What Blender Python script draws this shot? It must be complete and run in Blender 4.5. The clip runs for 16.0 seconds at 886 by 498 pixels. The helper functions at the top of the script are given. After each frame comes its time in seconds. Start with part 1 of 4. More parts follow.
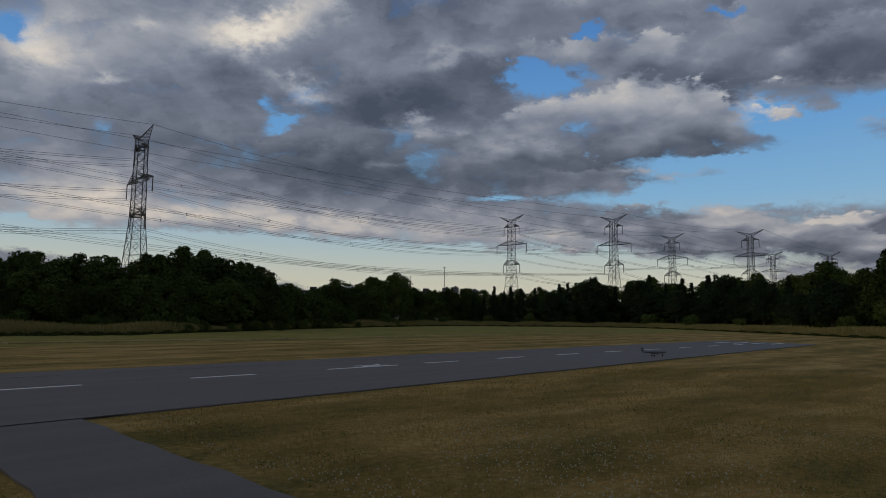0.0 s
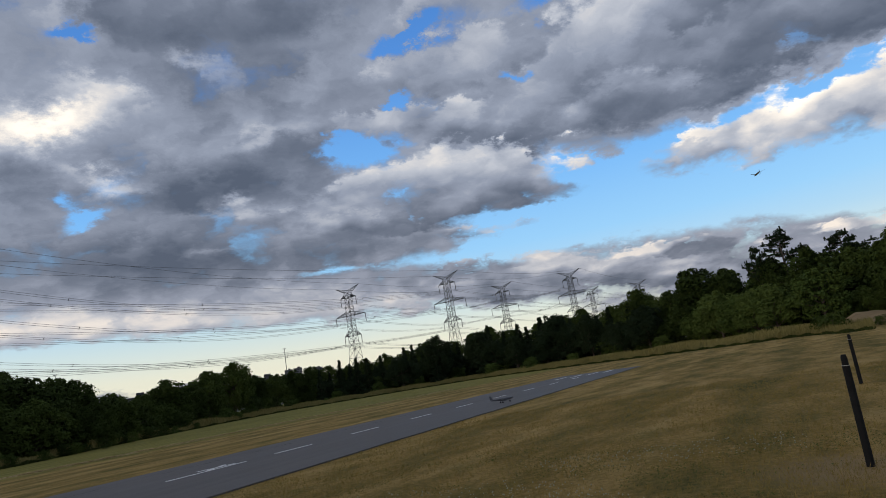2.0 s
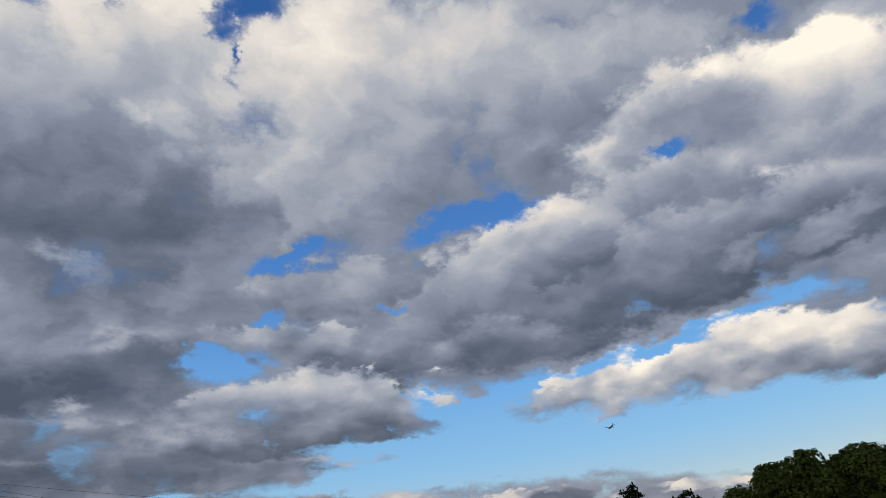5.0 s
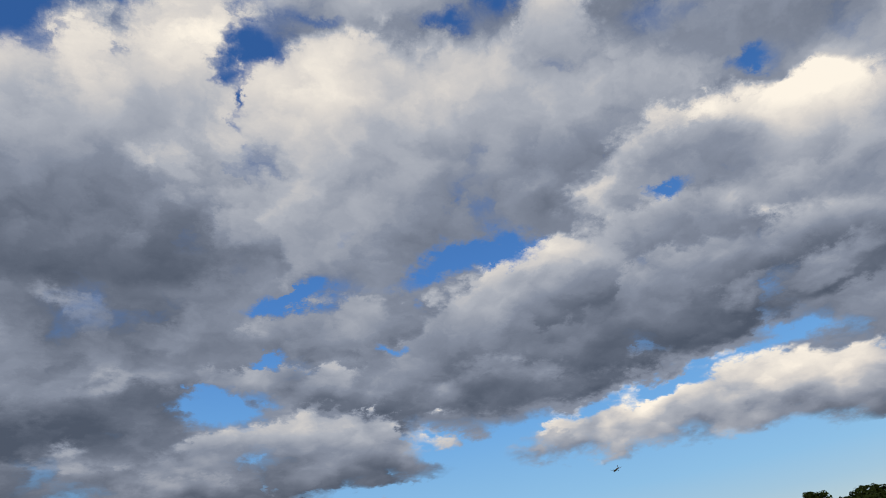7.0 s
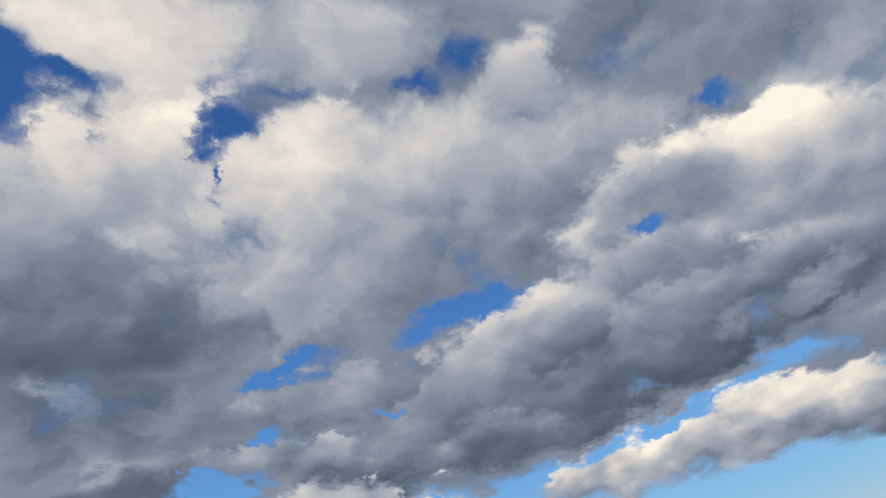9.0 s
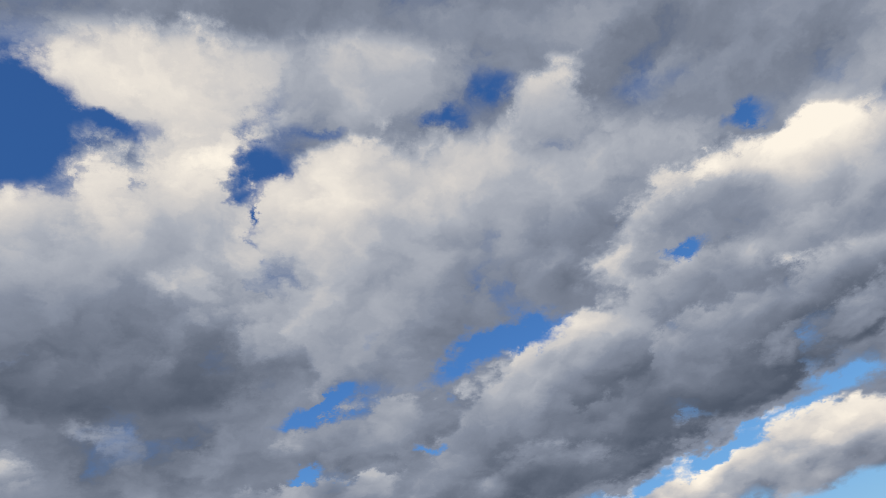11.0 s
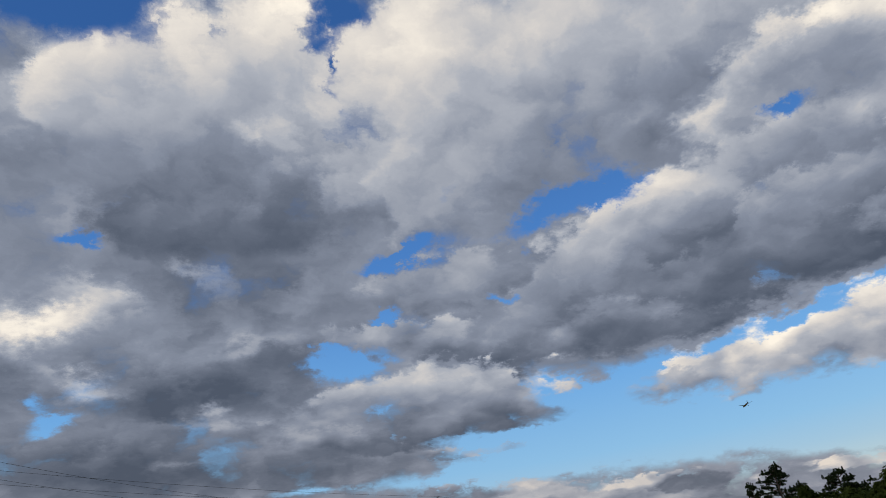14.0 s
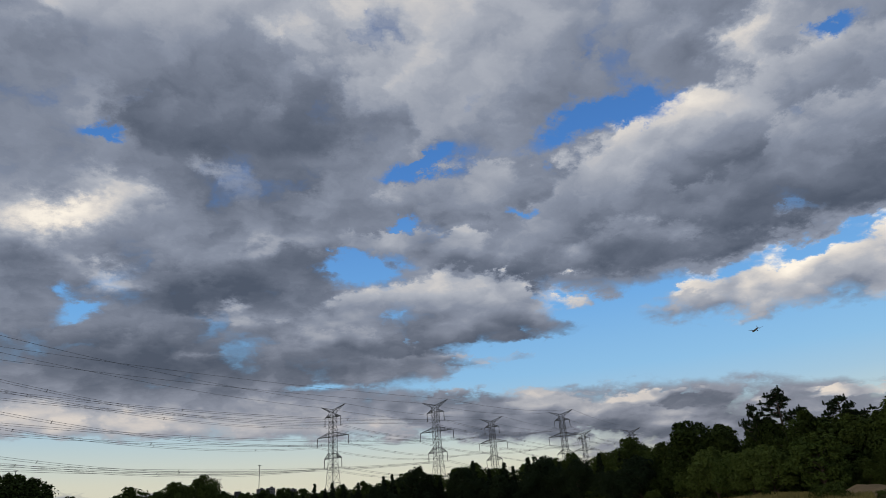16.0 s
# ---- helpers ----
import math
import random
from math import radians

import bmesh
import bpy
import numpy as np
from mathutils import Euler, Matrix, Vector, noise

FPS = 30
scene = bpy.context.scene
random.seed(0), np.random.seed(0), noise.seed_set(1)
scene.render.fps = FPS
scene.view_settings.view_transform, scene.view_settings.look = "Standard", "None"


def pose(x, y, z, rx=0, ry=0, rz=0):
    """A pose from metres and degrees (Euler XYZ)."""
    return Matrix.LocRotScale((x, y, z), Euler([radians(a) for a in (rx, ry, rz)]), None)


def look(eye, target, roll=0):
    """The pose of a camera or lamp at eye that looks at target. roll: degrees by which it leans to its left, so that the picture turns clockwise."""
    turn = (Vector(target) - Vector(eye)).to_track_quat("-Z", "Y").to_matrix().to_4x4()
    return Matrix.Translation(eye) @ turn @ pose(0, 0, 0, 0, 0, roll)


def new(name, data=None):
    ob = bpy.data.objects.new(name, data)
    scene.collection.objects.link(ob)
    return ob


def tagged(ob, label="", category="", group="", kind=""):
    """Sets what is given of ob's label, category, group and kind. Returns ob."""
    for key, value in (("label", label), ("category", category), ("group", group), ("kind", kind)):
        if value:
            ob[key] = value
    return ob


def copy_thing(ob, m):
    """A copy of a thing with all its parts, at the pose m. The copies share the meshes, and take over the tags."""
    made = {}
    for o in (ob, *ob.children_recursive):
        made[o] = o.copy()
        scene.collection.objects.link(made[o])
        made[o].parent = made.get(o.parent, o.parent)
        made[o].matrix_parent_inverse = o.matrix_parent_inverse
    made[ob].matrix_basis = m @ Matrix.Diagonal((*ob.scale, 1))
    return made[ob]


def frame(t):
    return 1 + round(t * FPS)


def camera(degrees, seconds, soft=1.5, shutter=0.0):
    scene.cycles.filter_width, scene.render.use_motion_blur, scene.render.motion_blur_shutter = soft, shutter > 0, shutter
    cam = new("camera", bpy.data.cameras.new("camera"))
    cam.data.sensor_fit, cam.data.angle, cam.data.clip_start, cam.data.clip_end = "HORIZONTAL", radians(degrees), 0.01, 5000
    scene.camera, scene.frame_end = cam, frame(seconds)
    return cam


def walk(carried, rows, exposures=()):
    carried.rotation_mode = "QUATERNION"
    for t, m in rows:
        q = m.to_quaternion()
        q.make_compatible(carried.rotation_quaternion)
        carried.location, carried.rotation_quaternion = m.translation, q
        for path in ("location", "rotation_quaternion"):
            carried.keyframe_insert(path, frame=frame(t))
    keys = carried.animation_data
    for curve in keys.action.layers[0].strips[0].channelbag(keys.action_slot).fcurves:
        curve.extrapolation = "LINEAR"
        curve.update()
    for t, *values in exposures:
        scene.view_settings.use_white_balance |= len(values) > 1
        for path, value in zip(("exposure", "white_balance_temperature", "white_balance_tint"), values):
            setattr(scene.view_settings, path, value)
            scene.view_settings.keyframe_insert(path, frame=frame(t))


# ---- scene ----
cam = camera(67.50, 16.0, 0.9)
EYE = (0.0, 0.0, 1.6)


def aim(yaw, pitch, roll):
    """The standing camera, turned: yaw to the left, pitch up, roll, in degrees."""
    y, p = radians(yaw), radians(pitch)
    way = Vector((-math.sin(y) * math.cos(p), math.cos(y) * math.cos(p), math.sin(p)))
    return look(EYE, Vector(EYE) + way, roll)


PATH = [
    (0.0, aim(0.00, 6.00, 0.70)),
    (0.5, aim(-4.83, 6.48, -1.23)),
    (1.0, aim(-9.21, 8.10, -4.47)),
    (1.5, aim(-13.09, 9.98, -7.44)),
    (2.0, aim(-14.70, 10.87, -9.17)),
    (2.5, aim(-17.06, 11.96, -9.59)),
    (3.0, aim(-19.96, 14.53, -9.73)),
    (3.5, aim(-21.16, 16.99, -9.84)),
    (4.0, aim(-23.11, 18.86, -9.67)),
    (4.5, aim(-26.40, 22.19, -9.19)),
    (5.0, aim(-29.45, 28.69, -8.21)),
    (5.2, aim(-29.40, 30.97, -7.13)),
    (7.5, aim(-29.94, 32.95, -9.90)),
    (8.0, aim(-30.24, 34.63, -11.66)),
    (8.5, aim(-31.28, 34.94, -13.39)),
    (9.0, aim(-32.57, 36.58, -15.48)),
    (9.2, aim(-32.96, 36.77, -15.93)),
    (11.3, aim(-29.31, 40.24, -16.26)),
    (11.5, aim(-29.12, 39.78, -16.72)),
    (12.0, aim(-26.62, 36.92, -15.73)),
    (12.5, aim(-23.06, 34.95, -13.87)),
    (13.0, aim(-20.59, 33.03, -11.98)),
    (13.5, aim(-18.92, 30.95, -9.22)),
    (14.0, aim(-18.85, 29.13, -8.14)),
    (14.5, aim(-18.32, 28.14, -6.21)),
    (15.0, aim(-18.03, 27.44, -5.32)),
    (15.5, aim(-18.28, 25.37, -6.09)),
    (16.0, aim(-16.15, 21.63, -4.05)),
]
EXPOSURES = [(0.0, -0.33), (0.7, 0.06), (1.5, 0.30), (2.5, 0.32), (4.0, 0.16), (5.0, 0.03), (9.0, -0.02), (16.0, 0.0)]
walk(cam, PATH, EXPOSURES)

# ---- world: evening sky with broken cumulus, and a weak low sun ----
world = bpy.data.worlds.new("evening_sky")
scene.world = world
world.use_nodes = True
wt = world.node_tree
wt.nodes.clear()


def wlink(a, b):
    wt.links.new(a, b)


def wmath(op, a, b=None, c=None, clamp=False):
    n = wt.nodes.new("ShaderNodeMath")
    n.operation, n.use_clamp = op, clamp
    for slot, value in zip(n.inputs, (a, b, c)):
        if value is None:
            continue
        if isinstance(value, (int, float)):
            slot.default_value = value
        else:
            wlink(value, slot)
    return n.outputs[0]


def wdot(a, vec):
    n = wt.nodes.new("ShaderNodeVectorMath")
    n.operation = "DOT_PRODUCT"
    wlink(a, n.inputs[0])
    if isinstance(vec, tuple):
        n.inputs[1].default_value = vec
    else:
        wlink(vec, n.inputs[1])
    return n.outputs["Value"]


def wcombine(x, y, z=0.0):
    n = wt.nodes.new("ShaderNodeCombineXYZ")
    for slot, value in zip(n.inputs, (x, y, z)):
        if isinstance(value, (int, float)):
            slot.default_value = value
        else:
            wlink(value, slot)
    return n.outputs[0]


def wvec(op, a, b):
    n = wt.nodes.new("ShaderNodeVectorMath")
    n.operation = op
    wlink(a, n.inputs[0])
    if isinstance(b, tuple):
        n.inputs[1].default_value = b
    else:
        wlink(b, n.inputs[1])
    return n.outputs[0]


def wnoise(vec, scale, detail, rough=0.55, colour=False):
    n = wt.nodes.new("ShaderNodeTexNoise")
    n.inputs["Scale"].default_value, n.inputs["Detail"].default_value, n.inputs["Roughness"].default_value = scale, detail, rough
    wlink(vec, n.inputs["Vector"])
    return n.outputs["Color"] if colour else n.outputs[0]


def wramp(fac, stops):
    n = wt.nodes.new("ShaderNodeValToRGB")
    cr = n.color_ramp
    cr.elements[0].position, cr.elements[0].color = stops[0][0], (*stops[0][1], 1)
    cr.elements[1].position, cr.elements[1].color = stops[-1][0], (*stops[-1][1], 1)
    for at, col in stops[1:-1]:
        cr.elements.new(at).color = (*col, 1)
    wlink(fac, n.inputs[0])
    return n.outputs[0]


def wmix(fac, a, b):
    n = wt.nodes.new("ShaderNodeMix")
    n.data_type = "RGBA"
    if isinstance(fac, (int, float)):
        n.inputs[0].default_value = fac
    else:
        wlink(fac, n.inputs[0])
    wlink(a, n.inputs[6]), wlink(b, n.inputs[7])
    return n.outputs[2]


SKY_AZ, SKY_EL = radians(20), radians(27)
ahead0 = Vector((math.sin(SKY_AZ) * math.cos(SKY_EL), math.cos(SKY_AZ) * math.cos(SKY_EL), math.sin(SKY_EL)))
right0 = Vector((math.cos(SKY_AZ), -math.sin(SKY_AZ), 0))
up0 = right0.cross(ahead0)
way = wt.nodes.new("ShaderNodeTexCoord").outputs["Generated"]
depth0 = wmath("MAXIMUM", wdot(way, tuple(ahead0)), 0.08)
height = wdot(way, (0.0, 0.0, 1.0))
# a flat cloud deck seen from below
deck = wmath("ADD", wmath("MAXIMUM", height, 0.0), 0.34)
deck_xy = wcombine(wmath("DIVIDE", wdot(way, (1.0, 0.0, 0.0)), deck), wmath("DIVIDE", wdot(way, (0.0, 1.0, 0.0)), deck))
flat = wcombine(wmath("DIVIDE", wdot(way, tuple(right0)), depth0), wmath("DIVIDE", wdot(way, tuple(up0)), depth0))
# ragged outlines
ragged = wvec("SUBTRACT", wnoise(deck_xy, 8.0, 9.0, 0.66, True), (0.5, 0.5, 0.5))
calm = wmath("MINIMUM", wmath("MAXIMUM", wmath("MULTIPLY", height, 2.2), 0.4), 1.0)  # flatter outlines low down
place = wvec("MULTIPLY", wvec("ADD", flat, wvec("MULTIPLY", wvec("MULTIPLY", ragged, wcombine(calm, calm)), (0.18, 0.15, 0.0))), (1.0, 1.0, 0.0))
# billows inside the clouds, smoother than their outlines
billow = wvec("SUBTRACT", wnoise(deck_xy, 6.0, 2.5, 0.5, True), (0.5, 0.5, 0.5))
inside = wvec("MULTIPLY", wvec("ADD", flat, wvec("MULTIPLY", billow, (0.20, 0.17, 0.0))), (1.0, 1.0, 0.0))
fields = {"clear": 0.0, "cover": 0.70, "light": 0.40, "last": None}


def sky_patch(field, u, v, a, b, tilt, amount):
    m = wt.nodes.new("ShaderNodeMapping")
    m.vector_type = "TEXTURE"
    m.inputs["Location"].default_value = (u, v, 0)
    m.inputs["Rotation"].default_value = (0, 0, radians(tilt))
    m.inputs["Scale"].default_value = (a, b, 1)
    # each patch waits for the one before, which keeps the shader's memory small
    step = wt.nodes.new("ShaderNodeVectorMath")
    step.operation = "MULTIPLY_ADD"
    step.inputs[1].default_value, step.inputs[0].default_value = (1e-7, 1e-7, 0.0), (0.0, 0.0, 0.0)
    if fields["last"] is not None:
        wlink(fields["last"], step.inputs[0])
    wlink(place, step.inputs[2])
    wlink(step.outputs[0], m.inputs["Vector"])
    bell = wmath("POWER", 0.33, wdot(m.outputs[0], m.outputs[0]))
    fields[field] = fields["last"] = wmath("MULTIPLY_ADD", bell, amount, fields[field])


def sky_gap(u, v, a, b, tilt, amount):
    sky_patch("clear", u, v, a, b, tilt, amount * 1.0)


def sky_lit(u, v, a, b, tilt, amount):
    sky_patch("light", u, v, a, b, tilt, amount)


def sky_shade(u, v, a, b, tilt, amount):
    sky_patch("light", u, v, a, b, tilt, -amount)



curl = wvec("ADD", deck_xy, wvec("MULTIPLY", ragged, (0.16, 0.16, 0.0)))


def puffs(at, detail):
    """Heaped cumulus: rounded cells over a broken noise."""
    v = wt.nodes.new("ShaderNodeTexVoronoi")
    v.voronoi_dimensions, v.feature, v.normalize = "2D", "SMOOTH_F1", True
    v.inputs["Scale"].default_value, v.inputs["Detail"].default_value, v.inputs["Roughness"].default_value = 6.5, 2.0, 0.5
    v.inputs["Smoothness"].default_value = 0.5
    wlink(at, v.inputs["Vector"])
    return wmath("MULTIPLY_ADD", v.outputs["Distance"], -0.45, wnoise(at, 5.0, detail, 0.55))


heap = puffs(curl, 8.0)
heap_sunward = puffs(wvec("ADD", curl, (-0.045, -0.025, 0.0)), 5.0)
relief = wmath("SUBTRACT", heap, heap_sunward)
lumps = wmath("SUBTRACT", heap, 0.33)


def eased(value, low, high):
    n = wt.nodes.new("ShaderNodeMapRange")
    n.interpolation_type = "SMOOTHSTEP"
    n.inputs["From Min"].default_value, n.inputs["From Max"].default_value = low, high
    wlink(value, n.inputs["Value"])
    return n.outputs[0]


def cloud_mass(u, v, a, b, tilt, top, base, edge=1.0):
    """One heaped cloud before the rest: lit along its upper rim, dark at its base."""
    step = wt.nodes.new("ShaderNodeVectorMath")
    step.operation = "MULTIPLY_ADD"
    step.inputs[1].default_value = (1e-7, 1e-7, 0.0)
    if fields["last"] is not None:
        wlink(fields["last"], step.inputs[0])
    wlink(place, step.inputs[2])
    m = wt.nodes.new("ShaderNodeMapping")
    m.vector_type = "TEXTURE"
    m.inputs["Location"].default_value = (u, v, 0)
    m.inputs["Rotation"].default_value = (0, 0, radians(tilt))
    m.inputs["Scale"].default_value = (a, b, 1)
    wlink(step.outputs[0], m.inputs["Vector"])
    reach = wmath("MULTIPLY_ADD", lumps, -2.9, wdot(m.outputs[0], m.outputs[0]))
    body = eased(wmath("MULTIPLY", reach, -1.0), -1.05 - 0.4 * edge, -1.05 + 0.3 * edge)
    soft = wt.nodes.new("ShaderNodeMapping")
    soft.vector_type = "TEXTURE"
    for key in ("Location", "Rotation", "Scale"):
        soft.inputs[key].default_value = m.inputs[key].default_value
    lag = wvec("MULTIPLY", wcombine(body, body), (1e-7, 1e-7, 0.0))
    wlink(wvec("ADD", inside, lag), soft.inputs["Vector"])
    shade = wmath("MULTIPLY_ADD", wmath("MINIMUM", wmath("MAXIMUM", wdot(soft.outputs[0], (-0.25, 1.0, 0.0)), -1.05), 1.05), (top - base) / 2, (top + base) / 2)
    fields["light"] = wmath("MULTIPLY_ADD", wmath("SUBTRACT", shade, fields["light"]), body, fields["light"])
    fields["clear"] = wmath("MULTIPLY", fields["clear"], wmath("MULTIPLY_ADD", body, -0.92, 1.0))
    fields["cover"] = fields["last"] = wmath("MAXIMUM", fields["cover"], wmath("MULTIPLY", body, 0.85))


# the lower deck's tone: dark undersides and warm lit patches
sky_shade(-0.341, 0.022, 0.157, 0.052, -16, 0.2)
sky_shade(-0.469, -0.125, 0.162, 0.038, -10, 0.24)
sky_shade(-0.574, -0.215, 0.238, 0.044, -8, 0.2)
sky_shade(-0.278, 0.176, 0.146, 0.091, -6, 0.14)
sky_shade(-0.235, -0.267, 0.107, 0.025, -1, 0.2)
sky_shade(-0.268, -0.099, 0.061, 0.026, -15, 0.2)
sky_shade(-0.707, -0.057, 0.083, 0.036, -5, 0.15)
sky_lit(-0.656, 0.029, 0.110, 0.024, -2, 0.42)
sky_lit(-0.561, 0.052, 0.062, 0.014, -26, 0.2)
sky_lit(-0.594, -0.074, 0.058, 0.014, -19, 0.4)
sky_lit(-0.406, 0.067, 0.086, 0.014, -38, 0.3)
sky_lit(-0.398, -0.153, 0.025, 0.018, -5, 0.3)
sky_lit(-0.217, -0.194, 0.080, 0.011, 9, 0.45)
sky_lit(-0.412, -0.170, 0.072, 0.009, -11, 0.22)
sky_lit(-0.326, -0.064, 0.079, 0.014, -5, 0.2)
sky_lit(-0.456, -0.227, 0.054, 0.007, -5, 0.22)
sky_lit(-0.549, 0.189, 0.060, 0.044, -36, 0.18)
sky_lit(-0.543, -0.324, 0.295, 0.024, -7, 0.17)
sky_lit(-0.339, -0.313, 0.135, 0.011, -9, 0.15)
sky_lit(-0.714, -0.329, 0.113, 0.015, -5, 0.12)
sky_lit(-0.182, -0.353, 0.089, 0.016, -5, 0.25)
sky_lit(-0.744, -0.284, 0.094, 0.013, -5, 0.1)
sky_lit(-1.143, 0.051, 0.083, 0.039, -7, 0.42)
sky_lit(-0.660, 0.012, 0.132, 0.028, -1, 0.36)
sky_lit(-0.988, -0.014, 0.059, 0.010, -6, 0.3)
sky_lit(-0.583, -0.091, 0.059, 0.017, -6, 0.28)
sky_lit(-0.881, 0.062, 0.060, 0.017, -8, 0.2)
sky_lit(-1.200, -0.235, 0.284, 0.027, -6, 0.22)
sky_shade(-0.996, -0.102, 0.161, 0.043, -5, 0.12)
sky_shade(-0.408, -0.118, 0.163, 0.049, -10, 0.22)
sky_shade(-0.556, -0.235, 0.303, 0.046, -6, 0.2)
sky_shade(-0.828, -0.071, 0.121, 0.060, -6, 0.1)
sky_shade(-0.858, -0.161, 0.202, 0.028, -4, 0.14)
sky_lit(-0.394, -0.147, 0.029, 0.011, -5, 0.3)
sky_lit(-0.565, -0.327, 0.402, 0.021, -5, 0.16)
sky_lit(-0.940, -0.284, 0.270, 0.021, -4, 0.25)
sky_shade(-1.293, -0.163, 0.110, 0.024, -4, 0.12)
sky_lit(-1.064, 0.066, 0.307, 0.089, -7, 0.2)
sky_lit(-1.162, -0.219, 0.344, 0.071, -3, 0.2)
sky_lit(-1.253, -0.282, 0.281, 0.031, -5, 0.2)
sky_lit(-0.769, -0.158, 0.144, 0.041, -5, 0.08)
# heaped clouds, the far ones first
cloud_mass(-0.270, 0.599, 0.232, 0.092, -20, 0.95, 0.78, 2.6)
cloud_mass(-0.233, 0.518, 0.066, 0.081, -11, 0.9, 0.84, 2.6)
cloud_mass(0.041, 0.555, 0.138, 0.075, -6, 0.72, 0.5, 3)
cloud_mass(-0.357, 0.283, 0.253, 0.192, -24, 0.98, 0.1, 1.0)
cloud_mass(-0.495, 0.374, 0.106, 0.085, -3, 0.92, 0.5, 1.1)
cloud_mass(0.173, 0.264, 0.362, 0.159, 9, 0.86, 0.32, 1.4)
cloud_mass(-0.020, 0.332, 0.115, 0.110, 20, 0.9, 0.62, 1.0)
cloud_mass(0.359, 0.443, 0.056, 0.076, -20, 0.86, 0.55, 2.2)
cloud_mass(-0.037, 0.136, 0.072, 0.073, 8, 0.66, 0.5, 1.5)
cloud_mass(0.111, 0.189, 0.115, 0.062, 10, 0.6, 0.42, 2)
cloud_mass(0.759, 0.258, 0.338, 0.093, 14, 1.0, 0.34, 1.2)
cloud_mass(0.575, 0.211, 0.116, 0.064, 8, 0.6, 0.4, 2)
cloud_mass(0.508, -0.004, 0.435, 0.078, 13, 0.66, 0.02, 1.1)
cloud_mass(0.305, 0.027, 0.116, 0.064, 13, 0.82, 0.22, 0.9)
cloud_mass(0.517, 0.118, 0.123, 0.042, 13, 0.72, 0.36, 1.8)
cloud_mass(0.736, 0.020, 0.127, 0.029, 14, 0.7, 0.3, 2.4)
cloud_mass(0.168, -0.055, 0.102, 0.070, 7, 0.66, 0.2, 1.0)
cloud_mass(0.221, -0.121, 0.093, 0.031, 1, 0.5, 0.14, 2.2)
cloud_mass(-0.028, -0.012, 0.095, 0.037, 2, 0.56, 0.3, 1.2)
cloud_mass(-0.078, -0.090, 0.121, 0.027, -5, 0.66, 0.2, 1.1)
cloud_mass(0.060, -0.114, 0.066, 0.040, -8, 0.42, 0.16, 1.4)
cloud_mass(0.591, -0.177, 0.363, 0.053, 8, 1.0, 0.22, 0.9)
cloud_mass(0.357, -0.202, 0.129, 0.028, 4, 0.95, 0.5, 1.0)
cloud_mass(0.794, -0.172, 0.236, 0.059, 9, 0.96, 0.14, 0.9)
cloud_mass(0.646, -0.159, 0.116, 0.054, 3, 0.96, 0.4, 0.9)
cloud_mass(0.255, -0.219, 0.081, 0.020, 0, 0.66, 0.4, 1.4)
cloud_mass(0.325, -0.251, 0.046, 0.009, 0, 0.72, 0.5, 1.4)
cloud_mass(-0.059, -0.193, 0.186, 0.046, -2, 0.92, 0.1, 1.0)
cloud_mass(0.089, -0.227, 0.064, 0.017, -9, 0.35, 0.1, 1.4)
cloud_mass(-0.149, -0.216, 0.114, 0.028, 3, 0.7, 0.14, 1.2)
cloud_mass(0.107, -0.368, 0.285, 0.030, -6, 0.62, 0.14, 1.2)
cloud_mass(-0.028, -0.325, 0.105, 0.013, -3, 0.66, 0.34, 1.3)
cloud_mass(0.271, -0.355, 0.110, 0.013, -6, 0.78, 0.26, 1.2)
cloud_mass(-0.014, -0.269, 0.082, 0.008, -3, 0.62, 0.3, 1.6)
cloud_mass(0.058, -0.292, 0.043, 0.007, -5, 0.64, 0.4, 1.6)
cloud_mass(0.117, -0.305, 0.034, 0.006, -5, 0.6, 0.4, 1.6)
cloud_mass(0.167, -0.317, 0.020, 0.004, -5, 0.6, 0.4, 1.6)
cloud_mass(0.554, -0.365, 0.073, 0.010, -1, 0.8, 0.5, 1.4)
cloud_mass(-0.056, -0.195, 0.158, 0.054, -5, 0.72, 0.1, 1.2)
cloud_mass(0.197, -0.228, 0.033, 0.011, 7, 0.75, 0.5, 1.4)
sky_lit(0.955, 0.413, 0.237, 0.082, 23, 0.24)
sky_lit(0.849, 0.179, 0.172, 0.106, 19, 0.12)
sky_lit(0.544, -0.160, 0.134, 0.034, 8, 0.14)
sky_lit(-0.043, 0.366, 0.103, 0.055, 4, 0.14)
sky_lit(-0.364, 0.412, 0.070, 0.053, -7, 0.1)
# clear sky between the clouds
sky_gap(-0.500, 0.571, 0.111, 0.108, -11, 1.3)
sky_gap(-0.648, 0.628, 0.126, 0.142, -11, 1.3)
sky_gap(-0.342, 0.525, 0.067, 0.024, -32, 0.62)
sky_gap(-0.131, 0.435, 0.054, 0.055, -11, 1.0)
sky_gap(-0.137, 0.314, 0.010, 0.042, -1, 0.7)
sky_gap(-0.163, 0.375, 0.026, 0.022, -11, 0.5)
sky_gap(-0.002, 0.473, 0.063, 0.013, -6, 0.42)
sky_gap(0.162, 0.479, 0.055, 0.026, -6, 0.75)
sky_gap(0.272, 0.521, 0.066, 0.041, -11, 0.62)
sky_gap(0.687, 0.392, 0.057, 0.021, 17, 0.85)
sky_gap(0.563, 0.466, 0.119, 0.041, -0, 0.34)
sky_gap(0.195, 0.070, 0.131, 0.026, 11, 1.15)
sky_gap(0.030, 0.146, 0.019, 0.019, -12, 0.4)
sky_gap(-0.087, 0.035, 0.066, 0.018, 8, 0.55)
sky_gap(0.057, -0.052, 0.025, 0.009, -3, 0.6)
sky_gap(0.524, 0.171, 0.040, 0.014, 8, 0.55)
sky_gap(-0.556, 0.138, 0.028, 0.020, -32, 0.6)
